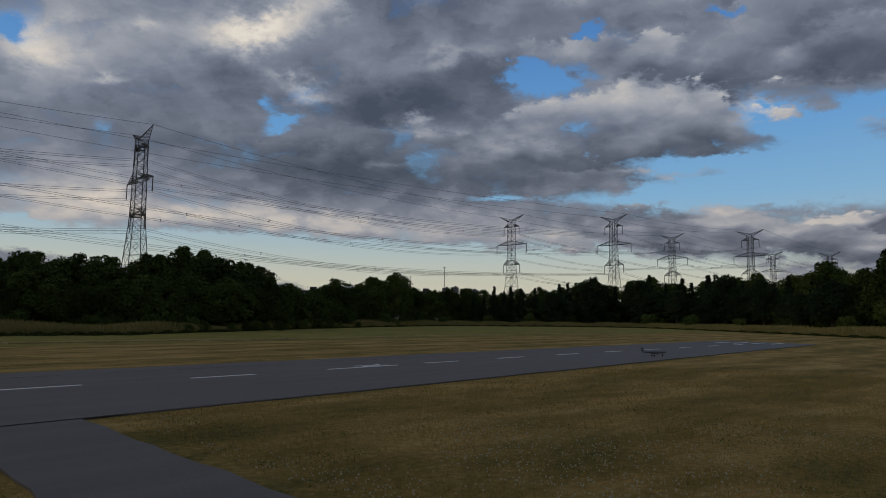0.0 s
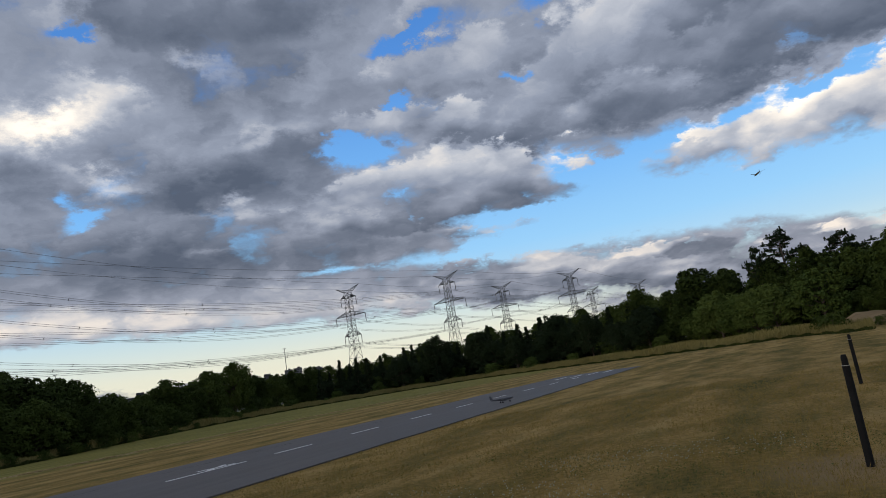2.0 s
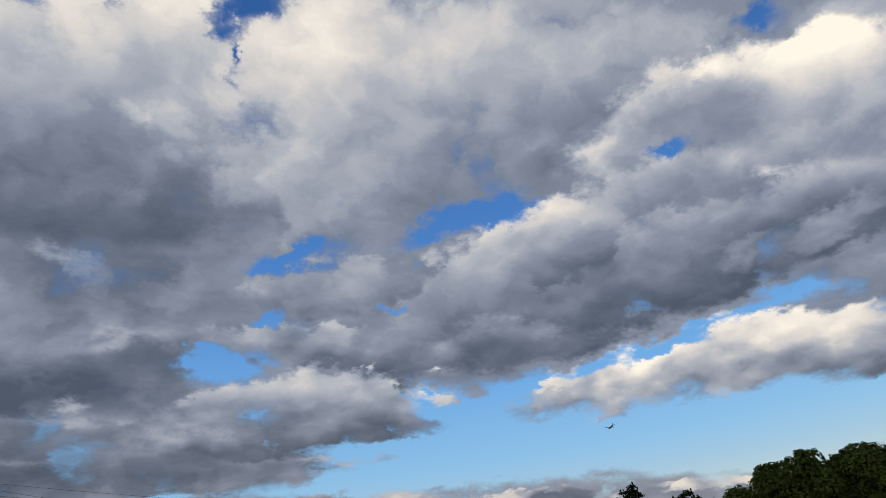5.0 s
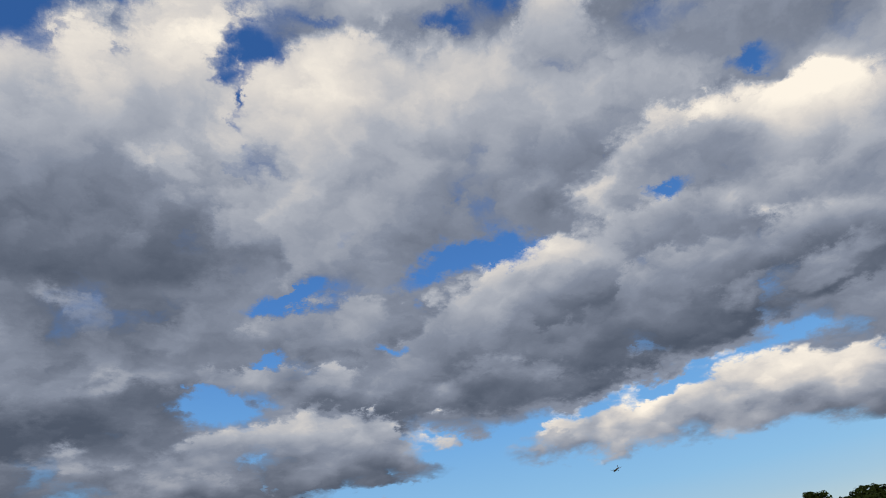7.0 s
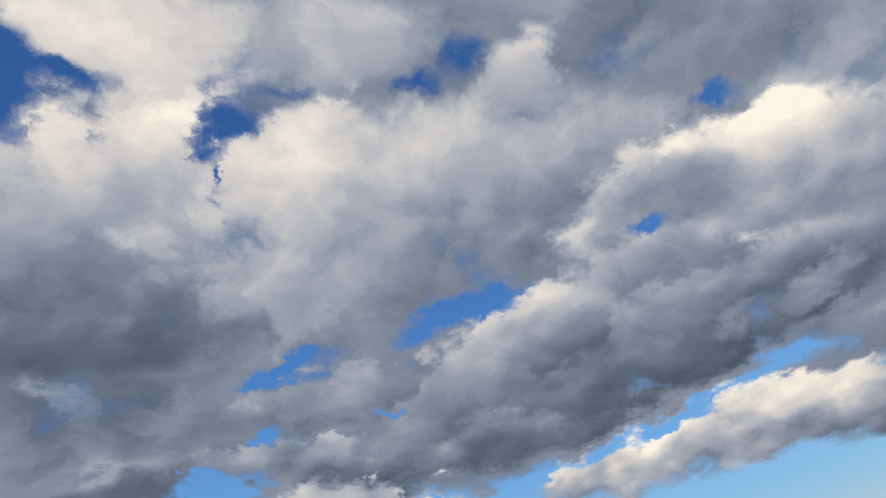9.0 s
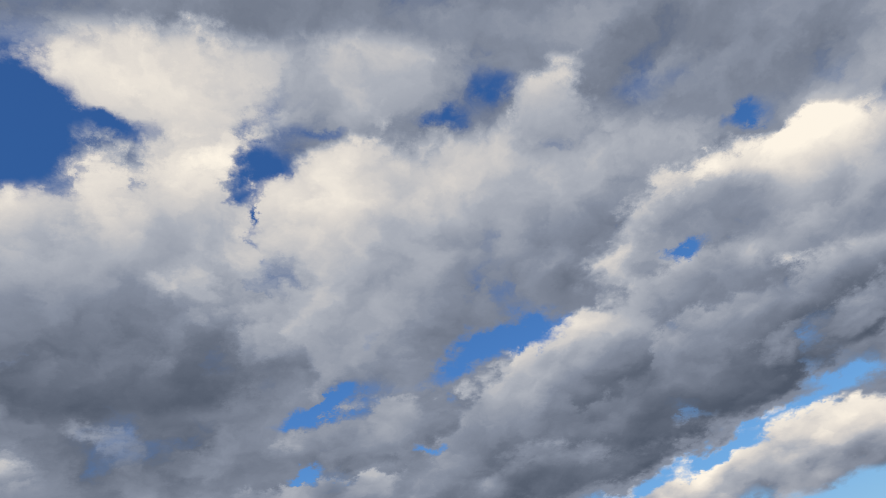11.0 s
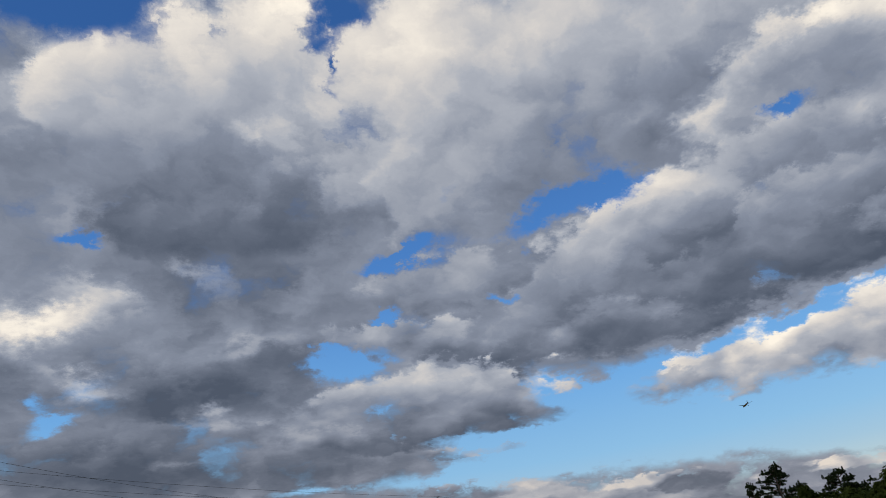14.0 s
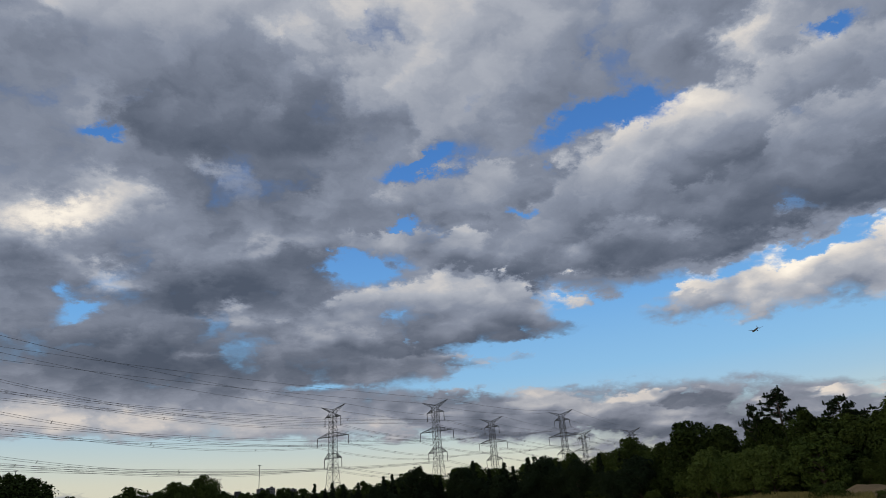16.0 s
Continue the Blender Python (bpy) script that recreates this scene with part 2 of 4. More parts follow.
sky_gap(-0.135, -0.055, 0.024, 0.006, -3, 0.45)
sky_gap(-0.208, -0.110, 0.051, 0.012, -9, 0.9)
sky_gap(-0.047, 0.286, 0.052, 0.011, -12, 0.25)
sky_gap(-0.302, 0.141, 0.049, 0.010, -12, 0.2)
sky_gap(0.505, -0.130, 0.270, 0.016, 12, 1.1)
sky_gap(0.706, -0.065, 0.066, 0.012, 1, 0.7)
sky_gap(0.492, -0.284, 0.399, 0.054, -2, 1.7)
sky_gap(0.175, -0.209, 0.062, 0.028, 0, 0.9)
sky_gap(0.758, -0.271, 0.199, 0.057, 2, 1.5)
sky_gap(0.064, -0.252, 0.095, 0.012, 2, 0.8)
sky_gap(0.456, -0.150, 0.046, 0.009, 21, 0.5)
sky_gap(0.004, 0.121, 0.025, 0.020, 14, 0.4)
sky_gap(-0.080, 0.040, 0.050, 0.012, 16, 0.5)
sky_gap(-0.580, 0.132, 0.039, 0.016, -20, 0.9)
sky_gap(-0.645, -0.135, 0.034, 0.012, 8, 0.6)
sky_gap(-0.658, -0.098, 0.013, 0.020, -5, 0.3)
sky_gap(-0.179, -0.127, 0.046, 0.017, 3, 0.7)
sky_gap(-0.082, 0.042, 0.039, 0.013, 2, 0.45)
sky_gap(-0.131, -0.053, 0.024, 0.009, -6, 0.5)
sky_gap(-0.215, -0.097, 0.035, 0.007, -5, 0.3)
sky_gap(0.121, -0.201, 0.051, 0.023, -15, 0.9)
sky_gap(0.512, 0.170, 0.038, 0.016, 14, 0.5)
sky_gap(-0.676, -0.393, 0.529, 0.028, -4, 1.6)
sky_gap(-0.174, -0.446, 0.448, 0.028, -4, 1.6)
sky_gap(-0.283, -0.295, 0.108, 0.005, -1, 0.4)
sky_gap(-0.505, -0.378, 0.277, 0.011, -8, 0.7)
sky_gap(-0.017, -0.301, 0.122, 0.014, -2, 1.0)
sky_gap(-0.653, -0.135, 0.035, 0.019, 8, 0.45)
sky_gap(-1.184, 0.087, 0.039, 0.025, -33, 0.8)
sky_gap(-1.040, -0.105, 0.036, 0.015, -5, 0.35)
sky_gap(-0.963, -0.348, 0.580, 0.024, -4, 1.4)
sky_gap(-0.481, -0.407, 0.506, 0.030, -1, 1.7)
sky_gap(-1.340, -0.291, 0.191, 0.019, -7, 0.7)
sky_gap(-1.229, -0.338, 0.409, 0.021, -3, 0.8)
sky_gap(0.130, -0.287, 0.142, 0.033, 8, 1.0)
sky_gap(-0.668, -0.097, 0.022, 0.010, -6, 0.3)

cover = eased(wmath("SUBTRACT", wmath("MULTIPLY_ADD", lumps, 1.75, fields["cover"]), fields["clear"]), 0.05, 0.66)
light = wmath("MULTIPLY_ADD", lumps, 0.25, wmath("MULTIPLY_ADD", relief, 0.42, wmath("MULTIPLY_ADD", fields["light"], 0.94, -0.035)))
cloud_colour = wramp(light, [(0.0, (0.078, 0.098, 0.14)), (0.2, (0.138, 0.163, 0.218)), (0.4, (0.242, 0.275, 0.35)), (0.6, (0.418, 0.443, 0.50)), (0.8, (0.715, 0.675, 0.635)), (1.0, (1.0, 0.92, 0.80))])
clear_colour = wramp(height, [(0.0, (0.80, 0.71, 0.54)), (0.06, (0.72, 0.72, 0.60)), (0.10, (0.55, 0.67, 0.69)), (0.14, (0.38, 0.60, 0.79)), (0.18, (0.28, 0.56, 0.86)), (0.28, (0.17, 0.44, 0.85)), (0.45, (0.075, 0.25, 0.66)), (0.7, (0.03, 0.12, 0.38)), (1.0, (0.03, 0.10, 0.32))])
low_light = wramp(height, [(0.03, (1.06, 0.985, 0.91)), (0.30, (1.0, 1.0, 1.0))])
warm = wt.nodes.new("ShaderNodeMix")
warm.data_type, warm.blend_type = "RGBA", "MULTIPLY"
warm.inputs[0].default_value = 1.0
wlink(cloud_colour, warm.inputs[6]), wlink(low_light, warm.inputs[7])
cloud_colour = warm.outputs[2]
nishita = wt.nodes.new("ShaderNodeTexSky")
nishita.sky_type, nishita.sun_disc = "NISHITA", False
nishita.sun_elevation, nishita.sun_rotation = radians(9), radians(255)
dim = wt.nodes.new("ShaderNodeMix")
dim.data_type, dim.blend_type = "RGBA", "MULTIPLY"
dim.inputs[0].default_value = 1.0
dim.inputs[7].default_value = (0.08, 0.08, 0.08, 1)
wlink(nishita.outputs[0], dim.inputs[6])
clear = wmix(0.15, clear_colour, dim.outputs[2])
colour = wmix(cover, clear, cloud_colour)
background = wt.nodes.new("ShaderNodeBackground")
background.inputs["Strength"].default_value = 1.0
wlink(colour, background.inputs["Color"])
wlink(background.outputs[0], wt.nodes.new("ShaderNodeOutputWorld").inputs["Surface"])

sun = new("sun", bpy.data.lights.new("sun", "SUN"))
sun.data.energy, sun.data.angle, sun.data.color = 0.5, radians(12), (1.0, 0.86, 0.68)
sun.matrix_world = look((0, 0, 0), (math.sin(radians(75)), math.cos(radians(75)), -math.tan(radians(9))))

# ---- materials ----
def material(name, build, rough=0.9, metal=0.0, spec=0.3):
    mat = bpy.data.materials.new(name)
    mat.use_nodes = True
    nt = mat.node_tree
    bsdf = nt.nodes["Principled BSDF"]
    bsdf.inputs["Roughness"].default_value, bsdf.inputs["Metallic"].default_value = rough, metal
    bsdf.inputs["Specular IOR Level"].default_value = spec
    build(nt, bsdf)
    return mat


def noise_tex(nt, scale, detail=4.0, rough=0.55, stretch=None, turn=0.0):
    n = nt.nodes.new("ShaderNodeTexNoise")
    n.inputs["Scale"].default_value, n.inputs["Detail"].default_value, n.inputs["Roughness"].default_value = scale, detail, rough
    m = nt.nodes.new("ShaderNodeMapping")
    m.vector_type = "TEXTURE"
    if stretch:
        m.inputs["Scale"].default_value = [1 / k for k in stretch]
    m.inputs["Rotation"].default_value = (0, 0, turn)
    nt.links.new(nt.nodes.new("ShaderNodeNewGeometry").outputs["Position"], m.inputs["Vector"])
    nt.links.new(m.outputs[0], n.inputs["Vector"])
    return n.outputs[0]


def ramp_of(nt, fac, stops):
    n = nt.nodes.new("ShaderNodeValToRGB")
    cr = n.color_ramp
    cr.elements[0].position, cr.elements[0].color = stops[0][0], (*stops[0][1], 1)
    cr.elements[1].position, cr.elements[1].color = stops[-1][0], (*stops[-1][1], 1)
    for at, col in stops[1:-1]:
        cr.elements.new(at).color = (*col, 1)
    nt.links.new(fac, n.inputs[0])
    return n.outputs[0]


def blend(nt, fac, a, b, mode="MIX"):
    n = nt.nodes.new("ShaderNodeMix")
    n.data_type, n.blend_type = "RGBA", mode
    for slot, value in ((n.inputs[0], fac), (n.inputs[6], a), (n.inputs[7], b)):
        if isinstance(value, (int, float)):
            slot.default_value = value
        elif isinstance(value, tuple):
            slot.default_value = (*value, 1)
        else:
            nt.links.new(value, slot)
    return n.outputs[2]


def sums(nt, op, a, b, c=None):
    n = nt.nodes.new("ShaderNodeMath")
    n.operation = op
    for slot, value in zip(n.inputs, (a, b, c)):
        if value is None:
            continue
        if isinstance(value, (int, float)):
            slot.default_value = value
        else:
            nt.links.new(value, slot)
    return n.outputs[0]


def relief_of(nt, bsdf, fac, strength, distance):
    b = nt.nodes.new("ShaderNodeBump")
    b.inputs["Strength"].default_value, b.inputs["Distance"].default_value = strength, distance
    nt.links.new(fac, b.inputs["Height"])
    nt.links.new(b.outputs[0], bsdf.inputs["Normal"])


RUN = radians(48.3)  # the runway's heading, from +x
ALONG, ACROSS = Vector((math.cos(RUN), math.sin(RUN), 0)), Vector((-math.sin(RUN), math.cos(RUN), 0))


def grass_ground(nt, bsdf):
    pos = nt.nodes.new("ShaderNodeNewGeometry").outputs["Position"]
    dot = nt.nodes.new("ShaderNodeVectorMath")
    dot.operation = "DOT_PRODUCT"
    nt.links.new(pos, dot.inputs[0])
    dot.inputs[1].default_value = tuple(ACROSS)
    across = dot.outputs["Value"]
    broad = noise_tex(nt, 0.09, 4)
    mid = noise_tex(nt, 0.9, 5, 0.62, (0.38, 1, 1), RUN)
    fine = noise_tex(nt, 9.0, 6, 0.7)
    tiny = noise_tex(nt, 60.0, 3, 0.7)
    # mower passes run beside the runway
    wave = sums(nt, "SINE", sums(nt, "MULTIPLY_ADD", across, 1.7, sums(nt, "MULTIPLY", broad, 6.0)), 0.0)
    dry = sums(nt, "MULTIPLY_ADD", wave, 0.075, sums(nt, "MULTIPLY_ADD", mid, 1.0, sums(nt, "MULTIPLY_ADD", broad, 0.5, -0.27)))
    dry = sums(nt, "MULTIPLY_ADD", sums(nt, "SUBTRACT", fine, 0.5), 0.85, dry)
    col = ramp_of(nt, dry, [(0.2, (0.105, 0.098, 0.024)), (0.42, (0.265, 0.185, 0.054)), (0.6, (0.43, 0.285, 0.096)), (0.8, (0.56, 0.395, 0.16))])
    green = ramp_of(nt, dry, [(0.2, (0.16, 0.158, 0.034)), (0.8, (0.34, 0.285, 0.078))])
    weeds = nt.nodes.new("ShaderNodeMapRange")
    weeds.inputs["From Min"].default_value, weeds.inputs["From Max"].default_value = 0.48, 0.72
    nt.links.new(noise_tex(nt, 1.1, 6, 0.65, (0.6, 1, 1), RUN), weeds.inputs["Value"])
    col = blend(nt, sums(nt, "MULTIPLY", weeds.outputs[0], 0.5), col, (0.11, 0.12, 0.03))
    far_lawn = nt.nodes.new("ShaderNodeMapRange")
    far_lawn.inputs["From Min"].default_value, far_lawn.inputs["From Max"].default_value = 36.0, 39.0
    nt.links.new(across, far_lawn.inputs["Value"])
    col = blend(nt, far_lawn.outputs[0], col, green)
    # bare trodden earth round the nearer post
    away = nt.nodes.new("ShaderNodeVectorMath")
    away.operation = "DISTANCE"
    nt.links.new(pos, away.inputs[0])
    away.inputs[1].default_value = (5.7, 6.2, 0)
    bare = nt.nodes.new("ShaderNodeMapRange")
    bare.inputs["From Min"].default_value, bare.inputs["From Max"].default_value = 1.1, 0.45
    nt.links.new(sums(nt, "MULTIPLY_ADD", sums(nt, "SUBTRACT", fine, 0.5), 1.6, away.outputs["Value"]), bare.inputs["Value"])
    col = blend(nt, sums(nt, "MULTIPLY", bare.outputs[0], 0.7), col, (0.40, 0.28, 0.15))
    nt.links.new(blend(nt, sums(nt, "MULTIPLY", tiny, 0.6), col, blend(nt, 1.0, col, (0.62, 0.62, 0.58), "MULTIPLY")), bsdf.inputs["Base Color"])
    relief_of(nt, bsdf, sums(nt, "ADD", fine, tiny), 0.9, 0.03)


def asphalt_look(nt, bsdf):
    patch, grain = noise_tex(nt, 0.35, 5, 0.6), noise_tex(nt, 45, 5, 0.75)
    streak = noise_tex(nt, 0.8, 4, 0.6, (0.1, 1.6, 1), RUN)
    f = sums(nt, "MULTIPLY_ADD", streak, 0.4, sums(nt, "MULTIPLY_ADD", grain, 0.45, sums(nt, "MULTIPLY", patch, 0.35)))
    nt.links.new(ramp_of(nt, f, [(0.35, (0.046, 0.042, 0.041)), (0.6, (0.088, 0.080, 0.076)), (0.85, (0.145, 0.131, 0.123))]), bsdf.inputs["Base Color"])
    nt.links.new(sums(nt, "MULTIPLY_ADD", patch, 0.25, 0.52), bsdf.inputs["Roughness"])
    relief_of(nt, bsdf, grain, 0.5, 0.006)


def paint_look(nt, bsdf):
    f = noise_tex(nt, 14, 6, 0.75)
    nt.links.new(ramp_of(nt, f, [(0.28, (0.34, 0.34, 0.34)), (0.38, (0.76, 0.76, 0.74)), (1.0, (0.86, 0.86, 0.84))]), bsdf.inputs["Base Color"])


def leaf_look(dark, pale):
    def build(nt, bsdf):
        geo = nt.nodes.new("ShaderNodeNewGeometry")
        obj = nt.nodes.new("ShaderNodeObjectInfo")
        clump = sums(nt, "MULTIPLY_ADD", noise_tex(nt, 0.8, 3), 1.4, -0.45)
        f = sums(nt, "MULTIPLY_ADD", geo.outputs["Random Per Island"], 0.25, sums(nt, "MULTIPLY_ADD", obj.outputs["Random"], 0.4, sums(nt, "MULTIPLY", clump, 0.4)))
        nt.links.new(ramp_of(nt, f, [(0.0, dark), (1.0, pale)]), bsdf.inputs["Base Color"])
    return build


def mottled(lo, hi, scale, stretch=None, bump=0.0):
    def build(nt, bsdf):
        f = sums(nt, "MULTIPLY_ADD", noise_tex(nt, scale, 5, 0.6, stretch), 0.65, sums(nt, "MULTIPLY", noise_tex(nt, scale * 7, 4, 0.6, stretch), 0.35))
        nt.links.new(ramp_of(nt, f, [(0.3, lo), (0.7, hi)]), bsdf.inputs["Base Color"])
        if bump:
            relief_of(nt, bsdf, f, 0.6, bump)
    return build


GRASS = material("mown_dry_grass", grass_ground, 0.95, spec=0.1)
ASPHALT = material("asphalt", asphalt_look, 0.8, spec=0.30)
PAINT = material("worn_white_paint", paint_look, 0.6)
BARK = material("bark", mottled((0.05, 0.04, 0.03), (0.14, 0.11, 0.085), 2.5, (1, 1, 0.3), 0.03), 0.95)
LEAF = material("broad_leaves", leaf_look((0.016, 0.029, 0.007), (0.10, 0.14, 0.031)), 0.85, spec=0.08)
LEAF_PALE = material("pale_leaves", leaf_look((0.05, 0.085, 0.018), (0.13, 0.17, 0.042)), 0.85, spec=0.08)
NEEDLE = material("needles", leaf_look((0.014, 0.028, 0.014), (0.04, 0.058, 0.022)), 0.85, spec=0.08)
STALK = material("tall_grass_stalks", leaf_look((0.10, 0.11, 0.034), (0.40, 0.32, 0.12)), 0.9, spec=0.1)
BLADE = material("grass_blades", leaf_look((0.12, 0.11, 0.026), (0.44, 0.30, 0.10)), 0.9, spec=0.1)
CLOVER = material("clover_flowers", leaf_look((0.24, 0.24, 0.14), (0.42, 0.40, 0.30)), 0.9)
CLOVER_LEAF = material("clover_leaves", leaf_look((0.075, 0.09, 0.02), (0.18, 0.18, 0.045)), 0.8, spec=0.15)
# shade put into the colour: the tall grass's dark lower face
SHADED_FACE = material("edge_weeds", leaf_look((0.025, 0.038, 0.010), (0.085, 0.10, 0.026)), 0.9, spec=0.1)
STRAW = material("cut_straw", leaf_look((0.30, 0.23, 0.11), (0.62, 0.49, 0.27)), 0.9, spec=0.1)
EARTH = material("dry_bank", mottled((0.17, 0.115, 0.05), (0.31, 0.21, 0.10), 0.6, None, 0.05), 0.95)
STEEL = material("galvanised_steel", mottled((0.07, 0.073, 0.078), (0.13, 0.133, 0.138), 0.8), 0.6, 0.2)
CABLE = material("weathered_conductor", mottled((0.06, 0.06, 0.065), (0.12, 0.12, 0.125), 0.5), 0.6, 0.4)
GLASS_DISC = material("insulator_glaze", mottled((0.05, 0.045, 0.045), (0.10, 0.09, 0.09), 2), 0.35)
POST = material("black_rubber_post", mottled((0.006, 0.006, 0.007), (0.016, 0.016, 0.017), 9, None, 0.004), 0.8, spec=0.2)
STRING = material("pale_cord", mottled((0.3, 0.3, 0.28), (0.45, 0.45, 0.42), 20), 0.9)
BLACK_PLASTIC = material("black_plastic", mottled((0.01, 0.01, 0.01), (0.03, 0.03, 0.03), 6), 0.45)
AIRFRAME = material("airliner_skin", mottled((0.10, 0.105, 0.12), (0.17, 0.175, 0.19), 0.1), 0.4)
CONCRETE = material("far_concrete", mottled((0.12, 0.125, 0.14), (0.20, 0.205, 0.22), 0.05), 0.9)
DARK_GLASS = material("far_windows", mottled((0.03, 0.035, 0.045), (0.06, 0.065, 0.08), 0.1), 0.2)
WALL_PALE = material("pale_cladding", mottled((0.22, 0.23, 0.24), (0.34, 0.35, 0.36), 0.3), 0.8)
ROOF = material("dark_roofing", mottled((0.05, 0.05, 0.055), (0.09, 0.09, 0.095), 0.4), 0.85)


# ---- builders ----
def link_mesh(name, verts, faces, mat, parent=None, label="", smooth=False):
    me = bpy.data.meshes.new(name)
    me.from_pydata(verts, [], faces)
    me.materials.append(mat)
    if smooth:
        me.polygons.foreach_set("use_smooth", [True] * len(me.polygons))
    me.update()
    ob = new(name, me)
    if parent:
        ob.parent = parent
    if label:
        ob["label"] = label
    return ob


def part(name, bm, mat, parent=None, label="", smooth=False):
    me = bpy.data.meshes.new(name)
    bm.to_mesh(me)
    bm.free()
    me.materials.append(mat)
    if smooth:
        me.polygons.foreach_set("use_smooth", [True] * len(me.polygons))
    ob = new(name, me)
    if parent:
        ob.parent = parent
    if label:
        ob["label"] = label
    return ob


def box(bm, x, y, z, sx, sy, sz, m=None, bevel=0.0):
    made = bmesh.ops.create_cube(bm, size=1.0, matrix=(m or Matrix()) @ Matrix.Translation((x, y, z)) @ Matrix.Diagonal((sx, sy, sz, 1)))
    if bevel:
        edges = {e for v in made["verts"] for e in v.link_edges}
        bmesh.ops.bevel(bm, geom=list(edges), offset=bevel, segments=1, affect="EDGES")


class Soup:
    """Collects verts and faces for one mesh."""

    def __init__(self):
        self.v, self.f = [], []

    def strut(self, p, q, r, r2=None, sides=4):
        p, q = Vector(p), Vector(q)
        d = (q - p).normalized()
        a = d.orthogonal().normalized()
        b = d.cross(a)
        n0 = len(self.v)
        for end, rad in ((p, r), (q, r if r2 is None else r2)):
            for k in range(sides):
                th = 2 * math.pi * (k + 0.5) / sides
                self.v.append(end + a * (math.cos(th) * rad) + b * (math.sin(th) * rad))
        for k in range(sides):
            k2 = (k + 1) % sides
            self.f.append((n0 + k, n0 + k2, n0 + sides + k2, n0 + sides + k))
        self.f.append(tuple(n0 + k for k in reversed(range(sides))))
        self.f.append(tuple(n0 + sides + k for k in range(sides)))

    def tube(self, pts, radii, sides=6):
        """A bent tapering tube with capped ends."""
        n0 = len(self.v)
        for i, p in enumerate(pts):
            d = (Vector(pts[min(i + 1, len(pts) - 1)]) - Vector(pts[max(i - 1, 0)])).normalized()
            a = d.cross(Vector((0.3, 1, 0.1))).normalized()
            b = d.cross(a)
            for k in range(sides):
                th = 2 * math.pi * k / sides
                self.v.append(Vector(p) + a * (math.cos(th) * radii[i]) + b * (math.sin(th) * radii[i]))
        for i in range(len(pts) - 1):
            for k in range(sides):
                k2 = (k + 1) % sides
                self.f.append((n0 + i * sides + k, n0 + i * sides + k2, n0 + (i + 1) * sides + k2, n0 + (i + 1) * sides + k))
        self.f.append(tuple(n0 + k for k in reversed(range(sides))))
        self.f.append(tuple(n0 + (len(pts) - 1) * sides + k for k in range(sides)))

    def put(self, name, mat, parent=None, label="", smooth=False):
        return link_mesh(name, [tuple(v) for v in self.v], self.f, mat, parent, label, smooth)


def polar(az, dist, z=0.0):
    return Vector((math.sin(radians(az)) * dist, math.cos(radians(az)) * dist, z))


# ---- the ground and the runway ----
def build_ground():
    rings = [0.0] + [1.2 * 1.13 ** k for k in range(70)]
    rings = [r for r in rings if r < 4600] + [4800.0]
    n = 180
    verts, faces = [(0, 0, 0)], []
    for r in rings[1:]:
        for k in range(n):
            a = 2 * math.pi * k / n
            x, y = math.cos(a) * r, math.sin(a) * r
            verts.append((x, y, 0.0))
    for k in range(n):
        faces.append((0, 1 + k, 1 + (k + 1) % n))
    for i in range(len(rings) - 2):
        a, b = 1 + i * n, 1 + (i + 1) * n
        for k in range(n):
            k2 = (k + 1) % n
            faces.append((a + k, b + k, b + k2, a + k2))
    ob = link_mesh("ground", verts, faces, GRASS, smooth=True)
    tagged(ob, "mown dry grass airfield, tan with green patches", "ground", kind="structure")


def on_runway(m, n, z=0.0):
    return ALONG * m + ACROSS * n + Vector((0, 0, z))


def slab(name, corners, top, mat, label, category):
    """A paved slab with chamfered rims and slightly wavering edges."""
    bm = bmesh.new()
    low = [bm.verts.new((c.x, c.y, -0.05)) for c in corners]
    mid = [bm.verts.new((c.x, c.y, top - 0.012)) for c in corners]
    centre = sum((Vector(c) for c in corners), Vector()) / len(corners)
    high = []
    for c in corners:
        inward = (centre - c)
        inward.z = 0
        high.append(bm.verts.new((c.x + inward.normalized().x * 0.02, c.y + inward.normalized().y * 0.02, top)))
    k = len(corners)
    for i in range(k):
        j = (i + 1) % k
        bm.faces.new((low[i], low[j], mid[j], mid[i]))
        bm.faces.new((mid[i], mid[j], high[j], high[i]))
    bm.faces.new(high)
    bmesh.ops.recalc_face_normals(bm, faces=bm.faces)
    return tagged(part(name, bm, mat), label, category, kind="structure")


def wavering(a, b, steps, amp, seed):
    rng = random.Random(seed)
    side = (b - a).normalized().cross(Vector((0, 0, 1)))
    return [a.lerp(b, i / steps) + side * rng.uniform(-amp, amp) for i in range(steps)]


NEAR, FAR, R0, R1 = 10.85, 20.3, -45.0, 59.0
build_ground()
edge = wavering(on_runway(R0, NEAR - 1.2), on_runway(R1 - 3, NEAR + 1.45), 90, 0.045, 3)
edge += wavering(on_runway(R1 - 3, NEAR + 1.45), on_runway(R1, FAR), 6, 0.04, 4)
edge += wavering(on_runway(R1, FAR), on_runway(R0, FAR), 60, 0.06, 5)
edge += wavering(on_runway(R0, FAR), on_runway(R0, NEAR), 6, 0.04, 6)
runway = slab("runway", edge, 0.035, ASPHALT, "grey asphalt model runway with white dashes", "runway")


def dash(m, n, length, width, turn=0.0):
    bm = bmesh.new()
    c = on_runway(m + length / 2, n, 0.0375)
    box(bm, 0, 0, 0, length, width, 0.005, Matrix.Translation(c) @ Matrix.Rotation(RUN + turn, 4, "Z"), 0.0015)
    part("dash", bm, PAINT, runway)


